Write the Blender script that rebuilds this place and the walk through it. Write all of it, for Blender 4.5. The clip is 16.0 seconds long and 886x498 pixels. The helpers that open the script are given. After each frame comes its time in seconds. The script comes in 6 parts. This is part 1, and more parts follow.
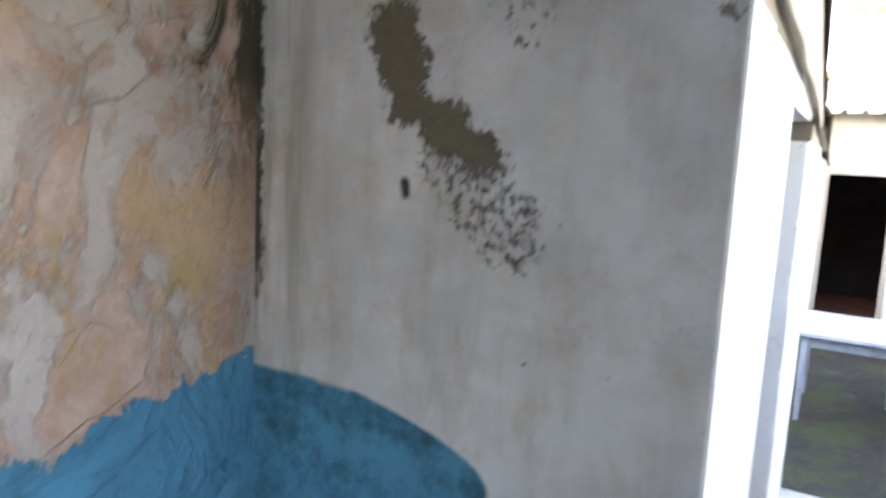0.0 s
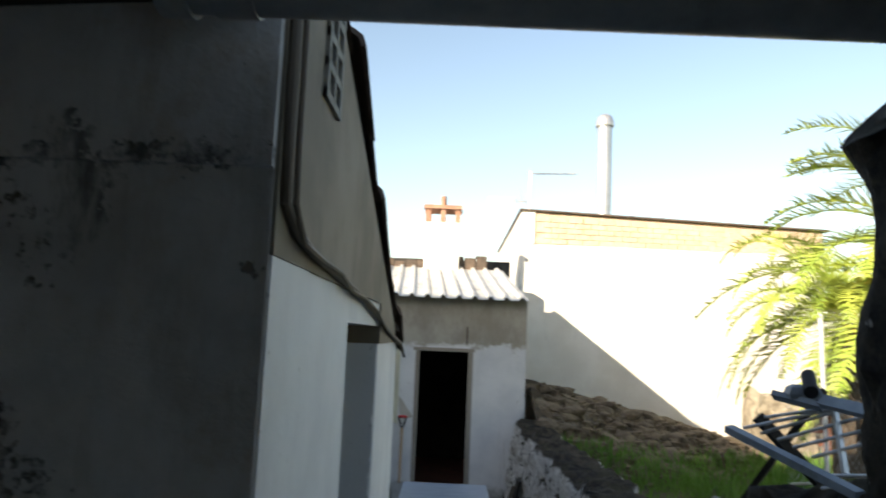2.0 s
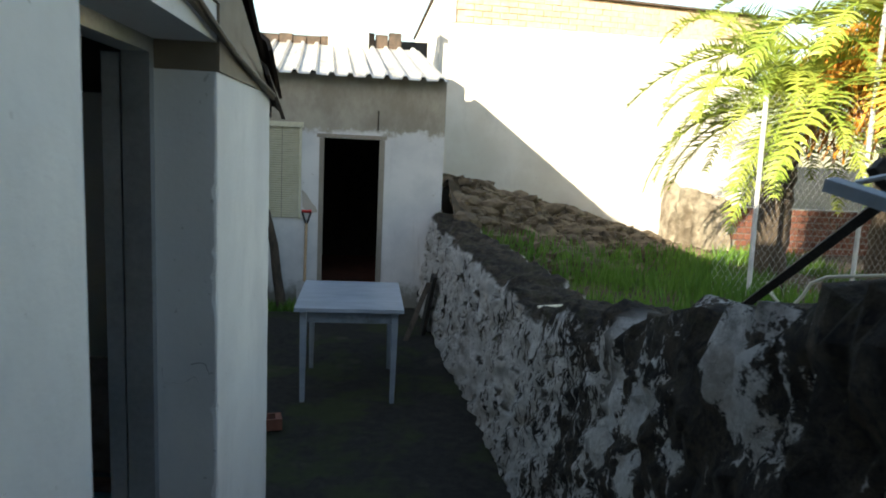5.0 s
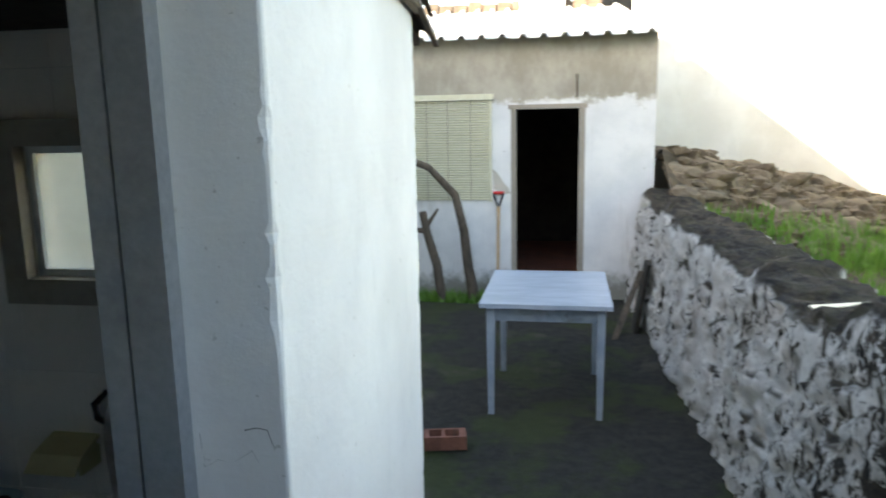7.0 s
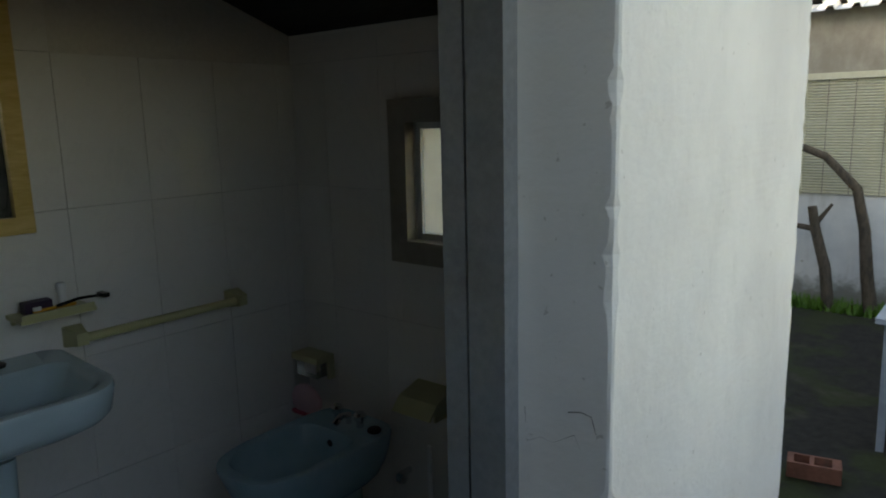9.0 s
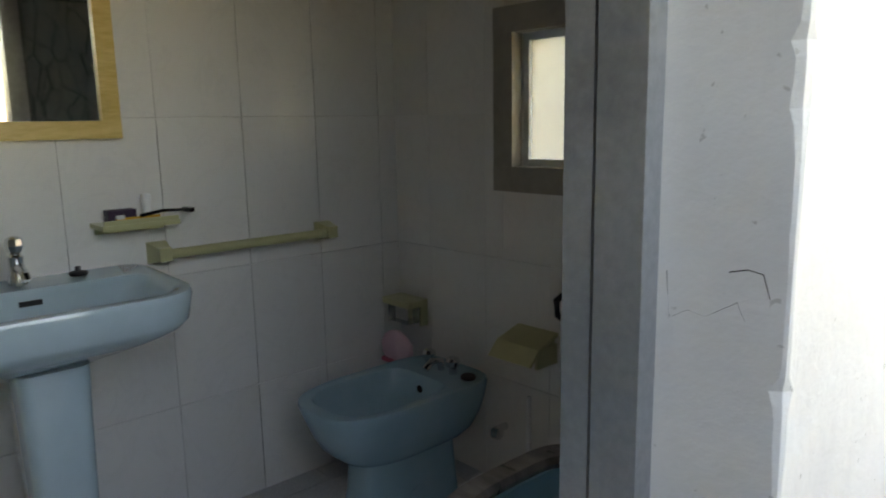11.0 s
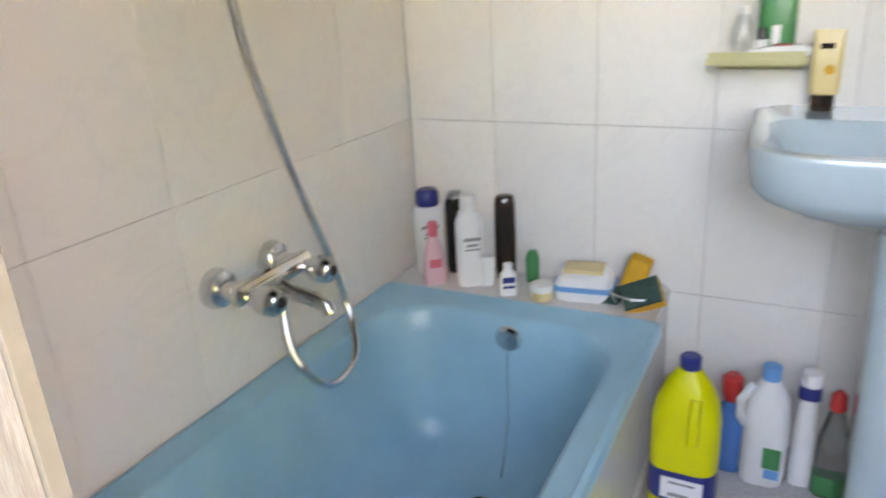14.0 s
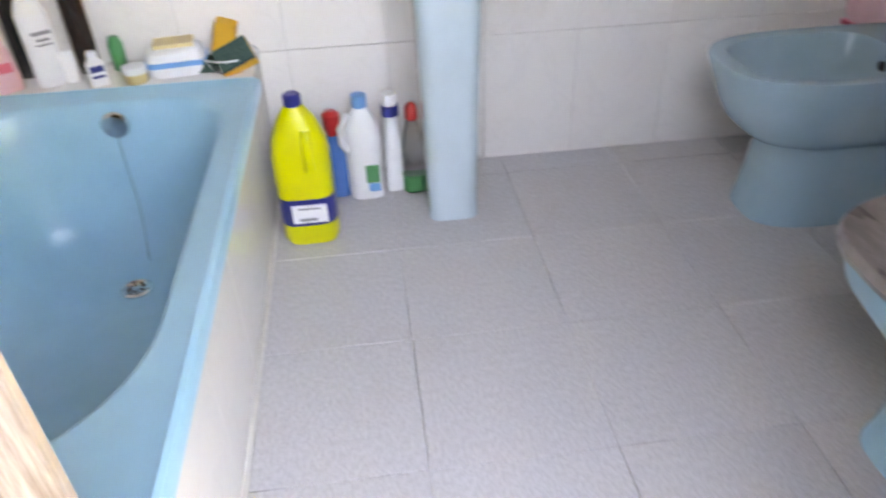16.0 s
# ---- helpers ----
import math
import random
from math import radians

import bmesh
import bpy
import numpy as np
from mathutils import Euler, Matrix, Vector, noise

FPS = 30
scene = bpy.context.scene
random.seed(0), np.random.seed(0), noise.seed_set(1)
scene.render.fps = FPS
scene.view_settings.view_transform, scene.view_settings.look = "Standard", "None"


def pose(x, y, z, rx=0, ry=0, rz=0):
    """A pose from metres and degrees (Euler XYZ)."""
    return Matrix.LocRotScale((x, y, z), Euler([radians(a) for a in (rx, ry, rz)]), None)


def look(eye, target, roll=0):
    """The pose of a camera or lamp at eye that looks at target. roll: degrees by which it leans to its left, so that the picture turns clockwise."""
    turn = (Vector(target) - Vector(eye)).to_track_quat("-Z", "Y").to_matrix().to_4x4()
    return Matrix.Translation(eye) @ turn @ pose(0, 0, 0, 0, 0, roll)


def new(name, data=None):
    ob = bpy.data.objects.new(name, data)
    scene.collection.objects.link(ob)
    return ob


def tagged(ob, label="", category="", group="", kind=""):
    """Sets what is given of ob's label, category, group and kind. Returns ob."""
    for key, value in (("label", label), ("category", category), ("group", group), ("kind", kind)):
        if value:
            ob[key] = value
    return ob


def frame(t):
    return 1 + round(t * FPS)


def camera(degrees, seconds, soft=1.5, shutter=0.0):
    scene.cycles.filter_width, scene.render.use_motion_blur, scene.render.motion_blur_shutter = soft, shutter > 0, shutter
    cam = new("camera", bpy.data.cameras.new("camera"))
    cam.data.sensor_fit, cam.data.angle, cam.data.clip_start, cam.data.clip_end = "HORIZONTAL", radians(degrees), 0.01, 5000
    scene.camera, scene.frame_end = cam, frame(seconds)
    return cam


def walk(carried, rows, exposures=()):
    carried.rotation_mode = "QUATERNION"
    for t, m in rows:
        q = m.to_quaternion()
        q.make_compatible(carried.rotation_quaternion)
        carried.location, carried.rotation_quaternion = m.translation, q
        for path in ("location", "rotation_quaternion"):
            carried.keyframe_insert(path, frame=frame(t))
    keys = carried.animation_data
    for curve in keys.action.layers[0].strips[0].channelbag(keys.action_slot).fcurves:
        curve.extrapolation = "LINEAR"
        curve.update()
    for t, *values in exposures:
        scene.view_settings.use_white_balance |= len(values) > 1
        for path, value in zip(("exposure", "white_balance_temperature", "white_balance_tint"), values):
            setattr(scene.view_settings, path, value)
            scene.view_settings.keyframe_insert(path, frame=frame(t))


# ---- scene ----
cam = camera(64.1, 16.0, 1.8, 0.4)
PATH = [
    (0, (0.164, -1.166, 2.04), (-0.824, 0.55, 1.76), 2.8),
    (0.5, (0.21, -1.189, 2.189), (-0.559, 0.653, 2.07), 3.7),
    (1, (0.232, -1.19, 2.207), (-0.37, 0.714, 2.31), 4.1),
    (1.5, (0.26, -1.175, 2.21), (-0.077, 0.783, 2.441), 3.4),
    (2, (0.295, -1.107, 2.175), (0.259, 0.878, 2.417), 2.4),
    (2.5, (0.29, -0.983, 2.13), (0.484, 1.005, 2.232), 2.8),
    (3, (0.29, -0.856, 2.111), (0.634, 1.115, 2.09), 2.5),
    (3.5, (0.297, -0.703, 2.052), (0.659, 1.263, 1.983), 2.0),
    (4, (0.316, -0.519, 2.011), (0.626, 1.455, 1.915), 2.3),
    (4.2, (0.324, -0.449, 2.021), (0.602, 1.526, 1.879), 2.5),
    (6.3, (0.43, 0.574, 1.829), (0.464, 2.536, 1.44), 0.5),
    (6.5, (0.42, 0.664, 1.809), (0.328, 2.629, 1.444), -0.3),
    (7, (0.404, 0.809, 1.826), (0.06, 2.748, 1.481), -1.1),
    (7.5, (0.432, 0.848, 1.829), (-0.249, 2.7, 1.508), -1.5),
    (8, (0.44, 0.845, 1.832), (-0.529, 2.567, 1.517), -1.5),
    (8.5, (0.436, 0.857, 1.827), (-0.719, 2.456, 1.497), -1.5),
    (8.7, (0.423, 0.87, 1.821), (-0.777, 2.432, 1.474), -1.4),
    (10.8, (0.319, 1.015, 1.552), (-1.119, 2.363, 1.213), -1.1),
    (11, (0.273, 1.015, 1.544), (-1.183, 2.341, 1.194), -1.0),
    (11.5, (0.27, 1.106, 1.492), (-1.314, 2.25, 1.068), -1.6),
    (12, (0.263, 1.149, 1.425), (-1.434, 2.072, 0.907), -1.7),
    (12.5, (0.229, 1.181, 1.383), (-1.582, 1.754, 0.759), -1.9),
    (13, (0.087, 1.236, 1.454), (-1.751, 1.432, 0.689), -2.3),
    (13.5, (-0.054, 1.234, 1.477), (-1.869, 0.85, 0.73), -3.4),
    (14, (-0.109, 1.181, 1.449), (-1.76, 0.296, 0.751), -3.5),
    (14.5, (-0.171, 1.25, 1.408), (-1.62, 0.143, 0.585), -2.8),
    (15, (-0.117, 1.246, 1.373), (-1.612, 0.354, 0.388), -0.6),
    (15.5, (0.015, 1.201, 1.354), (-1.645, 0.886, 0.285), -3.3),
    (16, (0.098, 1.191, 1.359), (-1.525, 1.36, 0.203), -2.2),
]
WALK = [(t, look(e, g, r)) for t, e, g, r in PATH]
EXPOSURE = [(0.0, 4.58, 8300, 22), (0.5, 4.1, 8200, 20), (1.0, 3.15, 7900, 18), (1.5, 1.8, 7700, 13), (2.0, 1.0, 7600, 10), (2.5, 0.55, 7300, 6),
            (3.5, 0.4, 7300, 2), (4.2, 0.5, 7300, 3), (6.3, 2.6, 8100, 10), (7.0, 2.8, 8100, 10), (8.0, 2.75, 8500, 10), (8.5, 2.3, 8900, 11),
            (8.7, 2.0, 9000, 11), (10.8, 3.3, 10200, 17), (11.5, 4.2, 10800, 21), (12.0, 4.75, 11400, 25), (12.5, 4.9, 12300, 29), (13.0, 5.0, 12000, 30), (13.5, 5.08, 11500, 29),
            (14.5, 5.12, 9900, 25), (15.1, 5.2, 10200, 24), (15.5, 5.45, 11300, 29), (16.0, 5.68, 11400, 30)]
walk(cam, WALK, EXPOSURE)

# ---- world and light ----
SUN_TRAVEL = Vector((3.12, 3.4, -1.72)).normalized()
world = bpy.data.worlds.new("world")
scene.world = world
world.use_nodes = True
wn = world.node_tree.nodes
sky = wn.new("ShaderNodeTexSky")
sky.sky_type = "NISHITA"
sky.sun_disc = False
sky.sun_elevation = math.asin(-SUN_TRAVEL.z)
sky.sun_rotation = math.atan2(-SUN_TRAVEL.x, -SUN_TRAVEL.y)
world.node_tree.links.new(sky.outputs[0], wn["Background"].inputs[0])
wn["Background"].inputs[1].default_value = 0.15
sun = new("sun", bpy.data.lights.new("sun", "SUN"))
sun.data.energy = 5.0
sun.data.angle = radians(0.5)
sun.data.color = (1.0, 0.93, 0.82)
sun.matrix_world = look((0, 0, 20), Vector((0, 0, 20)) + SUN_TRAVEL)


# ---- materials ----
def rgb(c):
    return (c[0], c[1], c[2], 1.0)


class Mat:
    """A node material with short helpers."""

    def __init__(self, name, rough=0.6, metal=0.0):
        self.m = bpy.data.materials.new(name)
        self.m.use_nodes = True
        self.t = self.m.node_tree
        self.b = self.t.nodes["Principled BSDF"]
        self.b.inputs["Roughness"].default_value = rough
        self.b.inputs["Metallic"].default_value = metal
        self.pos = self.t.nodes.new("ShaderNodeNewGeometry").outputs["Position"]

    def n(self, kind, **kw):
        nd = self.t.nodes.new(kind)
        for k, v in kw.items():
            setattr(nd, k, v)
        return nd

    def l(self, a, b):
        self.t.links.new(a, b)

    def obj(self):
        self.pos = self.n("ShaderNodeTexCoord").outputs["Object"]
        return self

    def noise(self, scale, detail=5.0, rough=0.6, stretch=(1, 1, 1), dist=0.0):
        mp = self.n("ShaderNodeMapping")
        mp.inputs["Scale"].default_value = stretch
        self.l(self.pos, mp.inputs["Vector"])
        t = self.n("ShaderNodeTexNoise")
        t.inputs["Scale"].default_value = scale
        t.inputs["Detail"].default_value = detail
        t.inputs["Roughness"].default_value = rough
        t.inputs["Distortion"].default_value = dist
        self.l(mp.outputs[0], t.inputs["Vector"])
        return t.outputs["Fac"]

    def voronoi(self, scale, feature="F1", stretch=(1, 1, 1)):
        mp = self.n("ShaderNodeMapping")
        mp.inputs["Scale"].default_value = stretch
        self.l(self.pos, mp.inputs["Vector"])
        t = self.n("ShaderNodeTexVoronoi", feature=feature)
        t.inputs["Scale"].default_value = scale
        self.l(mp.outputs[0], t.inputs["Vector"])
        return t.outputs["Distance"]

    def ramp(self, fac, a, b):
        r = self.n("ShaderNodeMapRange", interpolation_type="SMOOTHSTEP")
        r.inputs["From Min"].default_value = a
        r.inputs["From Max"].default_value = b
        self.l(fac, r.inputs["Value"])
        return r.outputs[0]

    def math(self, op, a, b=None, clamp=False):
        nd = self.n("ShaderNodeMath", operation=op, use_clamp=clamp)
        for i, v in enumerate((a, b)):
            if v is None:
                continue
            if isinstance(v, (int, float)):
                nd.inputs[i].default_value = v
            else:
                self.l(v, nd.inputs[i])
        return nd.outputs[0]

    def mix(self, fac, a, b):
        nd = self.n("ShaderNodeMix", data_type="RGBA")
        if isinstance(fac, (int, float)):
            nd.inputs[0].default_value = fac
        else:
            self.l(fac, nd.inputs[0])
        for i, v in ((6, a), (7, b)):
            if isinstance(v, (tuple, list)):
                nd.inputs[i].default_value = rgb(v)
            else:
                self.l(v, nd.inputs[i])
        return nd.outputs[2]

    def xyz(self):
        s = self.n("ShaderNodeSeparateXYZ")
        self.l(self.pos, s.inputs[0])
        return s.outputs

    def color(self, c):
        if isinstance(c, (tuple, list)):
            self.b.inputs["Base Color"].default_value = rgb(c)
        else:
            self.l(c, self.b.inputs["Base Color"])
        return self

    def rough(self, fac):
        self.l(fac, self.b.inputs["Roughness"])

    def bump(self, h, strength=0.4, dist=0.01):
        b = self.n("ShaderNodeBump")
        b.inputs["Strength"].default_value = strength
        b.inputs["Distance"].default_value = dist
        self.l(h, b.inputs["Height"])
        self.l(b.outputs[0], self.b.inputs["Normal"])
        return self


def speckled(name, a, b, scale=30.0, rough=0.6, metal=0.0, bump=0.1, big=2.5, dirt=None, dirt_amount=0.5, stretch=(1, 1, 1), obj=False):
    """Two tones of grain, a slower drift, and optional dirt."""
    m = Mat(name, rough, metal)
    if obj:
        m.obj()
    fine = m.noise(scale, 6, 0.65, stretch)
    slow = m.noise(big, 4, 0.6, stretch)
    c = m.mix(m.ramp(m.math("ADD", m.math("MULTIPLY", fine, 0.5), m.math("MULTIPLY", slow, 0.5)), 0.35, 0.65), a, b)
    if dirt:
        c = m.mix(m.math("MULTIPLY", m.ramp(m.noise(big * 1.7, 8, 0.75, stretch), 0.52, 0.72), dirt_amount), c, dirt)
    m.color(c)
    m.rough(m.math("ADD", m.math("MULTIPLY", slow, 0.25), rough - 0.12, True))
    if bump:
        m.bump(fine, bump, 0.004)
    return m.m


def plain(name, c, rough=0.4, metal=0.0, spec=None, coat=0.0, trans=0.0):
    m = Mat(name, rough, metal).obj()
    f = m.noise(14, 3)
    m.color(m.mix(f, tuple(v * 0.88 for v in c), tuple(min(1, v * 1.1) for v in c)))
    m.b.inputs["Coat Weight"].default_value = coat
    m.b.inputs["Transmission Weight"].default_value = trans
    return m.m


def masked_stroke(m, axis_u, u0, v0, u1, v1, half, wob=0.12):
    """1 inside a ragged stroke on a wall from (u0, v0) to (u1, v1), where v is the height."""
    p = m.xyz()
    u, v = p[axis_u], p[2]
    du, dv = u1 - u0, v1 - v0
    ln = math.hypot(du, dv)
    a = m.math("ADD", m.math("MULTIPLY", m.math("SUBTRACT", u, u0), du / ln), m.math("MULTIPLY", m.math("SUBTRACT", v, v0), dv / ln))
    c = m.math("ADD", m.math("MULTIPLY", m.math("SUBTRACT", u, u0), -dv / ln), m.math("MULTIPLY", m.math("SUBTRACT", v, v0), du / ln))
    over = m.math("SUBTRACT", m.math("ABSOLUTE", m.math("SUBTRACT", a, ln / 2)), ln / 2)
    over = m.math("MAXIMUM", over, 0.0)
    d = m.math("SQRT", m.math("ADD", m.math("MULTIPLY", over, over), m.math("MULTIPLY", c, c)))
    w = m.math("MULTIPLY", m.math("SUBTRACT", m.noise(16, 8, 0.7), 0.5), wob)
    w2 = m.math("MULTIPLY", m.math("SUBTRACT", m.noise(70, 6, 0.7), 0.5), wob * 0.5)
    return m.ramp(m.math("ADD", m.math("ADD", d, w), w2), half + 0.006, half - 0.006)


def porch_plaster():
    """Old grey-white plaster with a fallen patch, mould and a ragged blue painted dado."""
    m = Mat("old_porch_plaster", 0.8)
    p = m.xyz()
    grain = m.noise(60, 6, 0.7)
    c = m.mix(m.ramp(m.noise(3.0, 6, 0.6), 0.35, 0.65), (0.52, 0.505, 0.49), (0.69, 0.68, 0.68))
    c = m.mix(m.math("MULTIPLY", m.ramp(m.noise(7, 8, 0.7, (1, 1, 0.22)), 0.48, 0.74), 0.55), c, (0.33, 0.27, 0.20))
    c = m.mix(m.math("MULTIPLY", m.ramp(m.noise(4.2, 8, 0.75), 0.50, 0.68), 0.55), c, (0.47, 0.36, 0.26))
    pits = m.ramp(m.noise(16, 4, 0.6, (1, 1, 1), 0.3), 0.70, 0.73)
    c = m.mix(m.math("MULTIPLY", pits, 0.75), c, (0.12, 0.09, 0.06))
    knock = m.math("MAXIMUM", masked_stroke(m, 0, -0.805, 2.425, -0.80, 2.41, 0.014, 0.03), masked_stroke(m, 0, -0.60, 1.97, -0.598, 1.95, 0.010, 0.02))
    c = m.mix(knock, c, (0.03, 0.025, 0.02))
    # drips and mould near the inner corner
    corner = m.ramp(p[0], -0.72, -1.0)
    streak = m.ramp(m.noise(9, 8, 0.7, (1.6, 1, 0.16)), 0.42, 0.62)
    c = m.mix(m.math("MULTIPLY", m.math("MULTIPLY", corner, streak), 0.7), c, (0.20, 0.17, 0.10))
    black = masked_stroke(m, 0, -1.0, 2.75, -0.995, 1.70, 0.016, 0.10)
    c = m.mix(m.math("MULTIPLY", m.math("MULTIPLY", black, m.ramp(m.noise(8, 8, 0.75, (1, 1, 0.35)), 0.34, 0.5)), 0.95), c, (0.03, 0.03, 0.022))
    bare = m.math("MAXIMUM", masked_stroke(m, 0, -0.645, 2.27, -0.60, 2.14, 0.055, 0.20), masked_stroke(m, 0, -0.60, 2.14, -0.445, 2.035, 0.042, 0.18))
    scatter = m.math("MULTIPLY", masked_stroke(m, 0, -0.50, 2.02, -0.37, 1.90, 0.065, 0.2), m.ramp(m.noise(55, 7, 0.8), 0.50, 0.60))
    scatter2 = m.math("MULTIPLY", masked_stroke(m, 0, -0.42, 2.36, -0.36, 2.25, 0.035, 0.1), m.ramp(m.noise(45, 5, 0.7), 0.54, 0.6))
    bare = m.math("MAXIMUM", bare, m.math("MAXIMUM", scatter, scatter2))
    c = m.mix(bare, c, m.mix(grain, (0.10, 0.085, 0.055), (0.20, 0.17, 0.12)))
    mould = m.math("MULTIPLY", masked_stroke(m, 0, -0.72, 2.42, 0.0, 2.45, 0.014, 0.16), m.ramp(m.noise(14, 6, 0.7), 0.4, 0.6))
    drip = m.math("MULTIPLY", masked_stroke(m, 0, -0.325, 2.45, -0.31, 2.33, 0.045, 0.26), m.ramp(m.noise(12, 8, 0.75, (1.3, 1, 0.25)), 0.44, 0.62))
    c = m.mix(m.math("MULTIPLY", m.math("MAXIMUM", mould, m.math("MULTIPLY", drip, 0.85)), 0.88), c, (0.035, 0.033, 0.020))
    blue = m.math("MULTIPLY", m.ramp(m.math("ADD", p[2], m.math("MULTIPLY", m.noise(9, 4), 0.03)), 1.545, 1.530),
                  m.ramp(m.math("ADD", m.math("ADD", p[0], m.math("MULTIPLY", m.math("POWER", m.math("MAXIMUM", m.math("DIVIDE", m.math("SUBTRACT", p[2], 1.38), 0.16), 0.0), 2.2), 0.42)), m.math("MULTIPLY", m.noise(20, 4), 0.02)), -0.365, -0.38))
    c = m.mix(blue, c, m.mix(m.ramp(m.noise(7, 7, 0.75), 0.40, 0.66), (0.05, 0.27, 0.42), (0.018, 0.09, 0.13)))
    m.color(c)
    m.bump(m.math("SUBTRACT", m.math("ADD", m.noise(14, 8, 0.6), m.math("MULTIPLY", grain, 0.4)), m.math("MULTIPLY", m.math("MAXIMUM", bare, pits), 0.9)), 0.8, 0.010)
    return m.m


def porch_side_plaster():
    """Peeling ochre plaster with bare pink and white patches, mould and a ragged blue dado."""
    m = Mat("peeling_ochre_plaster", 0.85)
    p = m.xyz()
    grain = m.noise(50, 6, 0.7)
    c = m.mix(m.ramp(m.noise(3.2, 6, 0.6), 0.38, 0.62), (0.43, 0.29, 0.16), (0.47, 0.32, 0.22))
    pink = m.ramp(m.noise(3.4, 8, 0.62, (1, 1, 0.8), 0.7), 0.38, 0.50)
    c = m.mix(pink, c, m.mix(m.ramp(m.noise(9, 6, 0.7), 0.35, 0.65), (0.40, 0.25, 0.19), (0.50, 0.37, 0.33)))
    bare = m.ramp(m.noise(4.3, 8, 0.65, (1, 1.1, 0.7), 0.5), 0.49, 0.57)
    c = m.mix(bare, c, m.mix(m.noise(12, 6, 0.7), (0.38, 0.33, 0.31), (0.50, 0.44, 0.42)))
    crack = m.ramp(m.voronoi(5.5, "DISTANCE_TO_EDGE", (1, 1, 1.5)), 0.020, 0.004)
    crack = m.math("MULTIPLY", crack, m.ramp(m.noise(3, 5, 0.6), 0.50, 0.60))
    c = m.mix(m.math("MULTIPLY", crack, 0.15), c, (0.20, 0.13, 0.08))
    c = m.mix(m.math("MULTIPLY", m.ramp(m.noise(8, 8, 0.75, (1, 1, 1), 0.6), 0.60, 0.66), 0.45), c, (0.34, 0.21, 0.11))
    wet = m.math("ADD", p[1], m.math("MULTIPLY", m.math("SUBTRACT", m.noise(7, 9, 0.8, (1, 1, 0.5), 0.8), 0.5), 1.1))
    tall = m.ramp(m.math("ADD", p[2], m.math("MULTIPLY", m.noise(6, 6), 0.25)), 1.95, 2.35)
    c = m.mix(m.math("MULTIPLY", m.math("MULTIPLY", m.ramp(wet, -0.17, -0.02), tall), 0.95), c, m.mix(grain, (0.012, 0.014, 0.006), (0.05, 0.055, 0.02)))
    edge = m.math("ADD", p[2], m.math("MULTIPLY", m.math("SUBTRACT", m.noise(7, 7, 0.72, (1, 1, 1), 0.4), 0.5), 0.26))
    edge = m.math("ADD", edge, m.math("MULTIPLY", p[1], -0.16))
    blue = m.ramp(edge, 1.562, 1.554)
    c = m.mix(blue, c, m.mix(m.noise(6, 6, 0.7), (0.02, 0.16, 0.30), (0.05, 0.28, 0.44)))
    m.color(c)
    relief = m.math("ADD", m.math("MULTIPLY", pink, -0.35), m.math("MULTIPLY", bare, -0.4))
    relief = m.math("ADD", relief, m.math("SUBTRACT", m.math("MULTIPLY", blue, 0.3), m.math("MULTIPLY", crack, 0.25)))
    m.bump(m.math("ADD", relief, m.math("ADD", m.math("MULTIPLY", m.noise(9, 8, 0.6), 1.4), m.math("MULTIPLY", grain, 0.3))), 1.0, 0.022)
    return m.m


def rubble_material():
    """Dark mossy stones with flaking whitewash, thinned towards the porch to put its shade into the colour."""
    m = Mat("whitewashed_rubble", 0.9)
    ng = m.n("ShaderNodeNewGeometry")
    s = m.n("ShaderNodeSeparateXYZ")
    m.l(ng.outputs["Normal"], s.inputs[0])
    stone = m.mix(m.ramp(m.noise(9, 8, 0.7), 0.35, 0.65), (0.013, 0.010, 0.007), (0.080, 0.060, 0.040))
    stone = m.mix(m.ramp(m.noise(28, 6, 0.7), 0.45, 0.7), stone, (0.007, 0.006, 0.005))
    lime = m.mix(m.noise(20, 5), (0.62, 0.60, 0.57), (0.82, 0.81, 0.79))
    lime = m.mix(m.math("MULTIPLY", m.ramp(m.noise(7, 7, 0.7), 0.48, 0.66), 0.6), lime, (0.27, 0.22, 0.16))
    p = m.xyz()
    # less whitewash at low y: the porch end's shade as darker colour
    keep = m.math("MULTIPLY", m.ramp(p[1], 1.2, 4.6), 0.19)
    flakes = m.math("ADD", m.math("MULTIPLY", m.noise(5, 8, 0.7, (1, 1, 0.5)), 0.65), m.math("MULTIPLY", m.noise(17, 7, 0.75, (1.2, 1.2, 0.45), 0.8), 0.7))
    wash = m.ramp(m.math("ADD", keep, flakes), 0.775, 0.815)
    wash = m.math("MULTIPLY", wash, m.ramp(s.outputs[2], 0.75, 0.35))
    patch = m.ramp(m.math("ADD", m.noise(2.6, 3, 0.5, (1, 1, 1), 0.3), m.math("MULTIPLY", m.noise(24, 6, 0.75), 0.34)), 0.735, 0.765)
    patch = m.math("MULTIPLY", patch, m.ramp(m.math("ABSOLUTE", m.math("SUBTRACT", p[1], 1.75)), 0.75, 0.6))
    c = m.mix(m.math("MAXIMUM", wash, patch), stone, lime)
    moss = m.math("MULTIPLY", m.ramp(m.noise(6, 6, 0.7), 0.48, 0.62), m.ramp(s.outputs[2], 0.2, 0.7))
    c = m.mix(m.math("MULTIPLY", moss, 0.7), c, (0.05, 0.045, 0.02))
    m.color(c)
    m.bump(m.math("ADD", m.math("MULTIPLY", m.noise(12, 8, 0.7, (1, 1, 0.6), 0.8), 1.6), m.noise(38, 8, 0.7)), 1.0, 0.03)
    return m.m


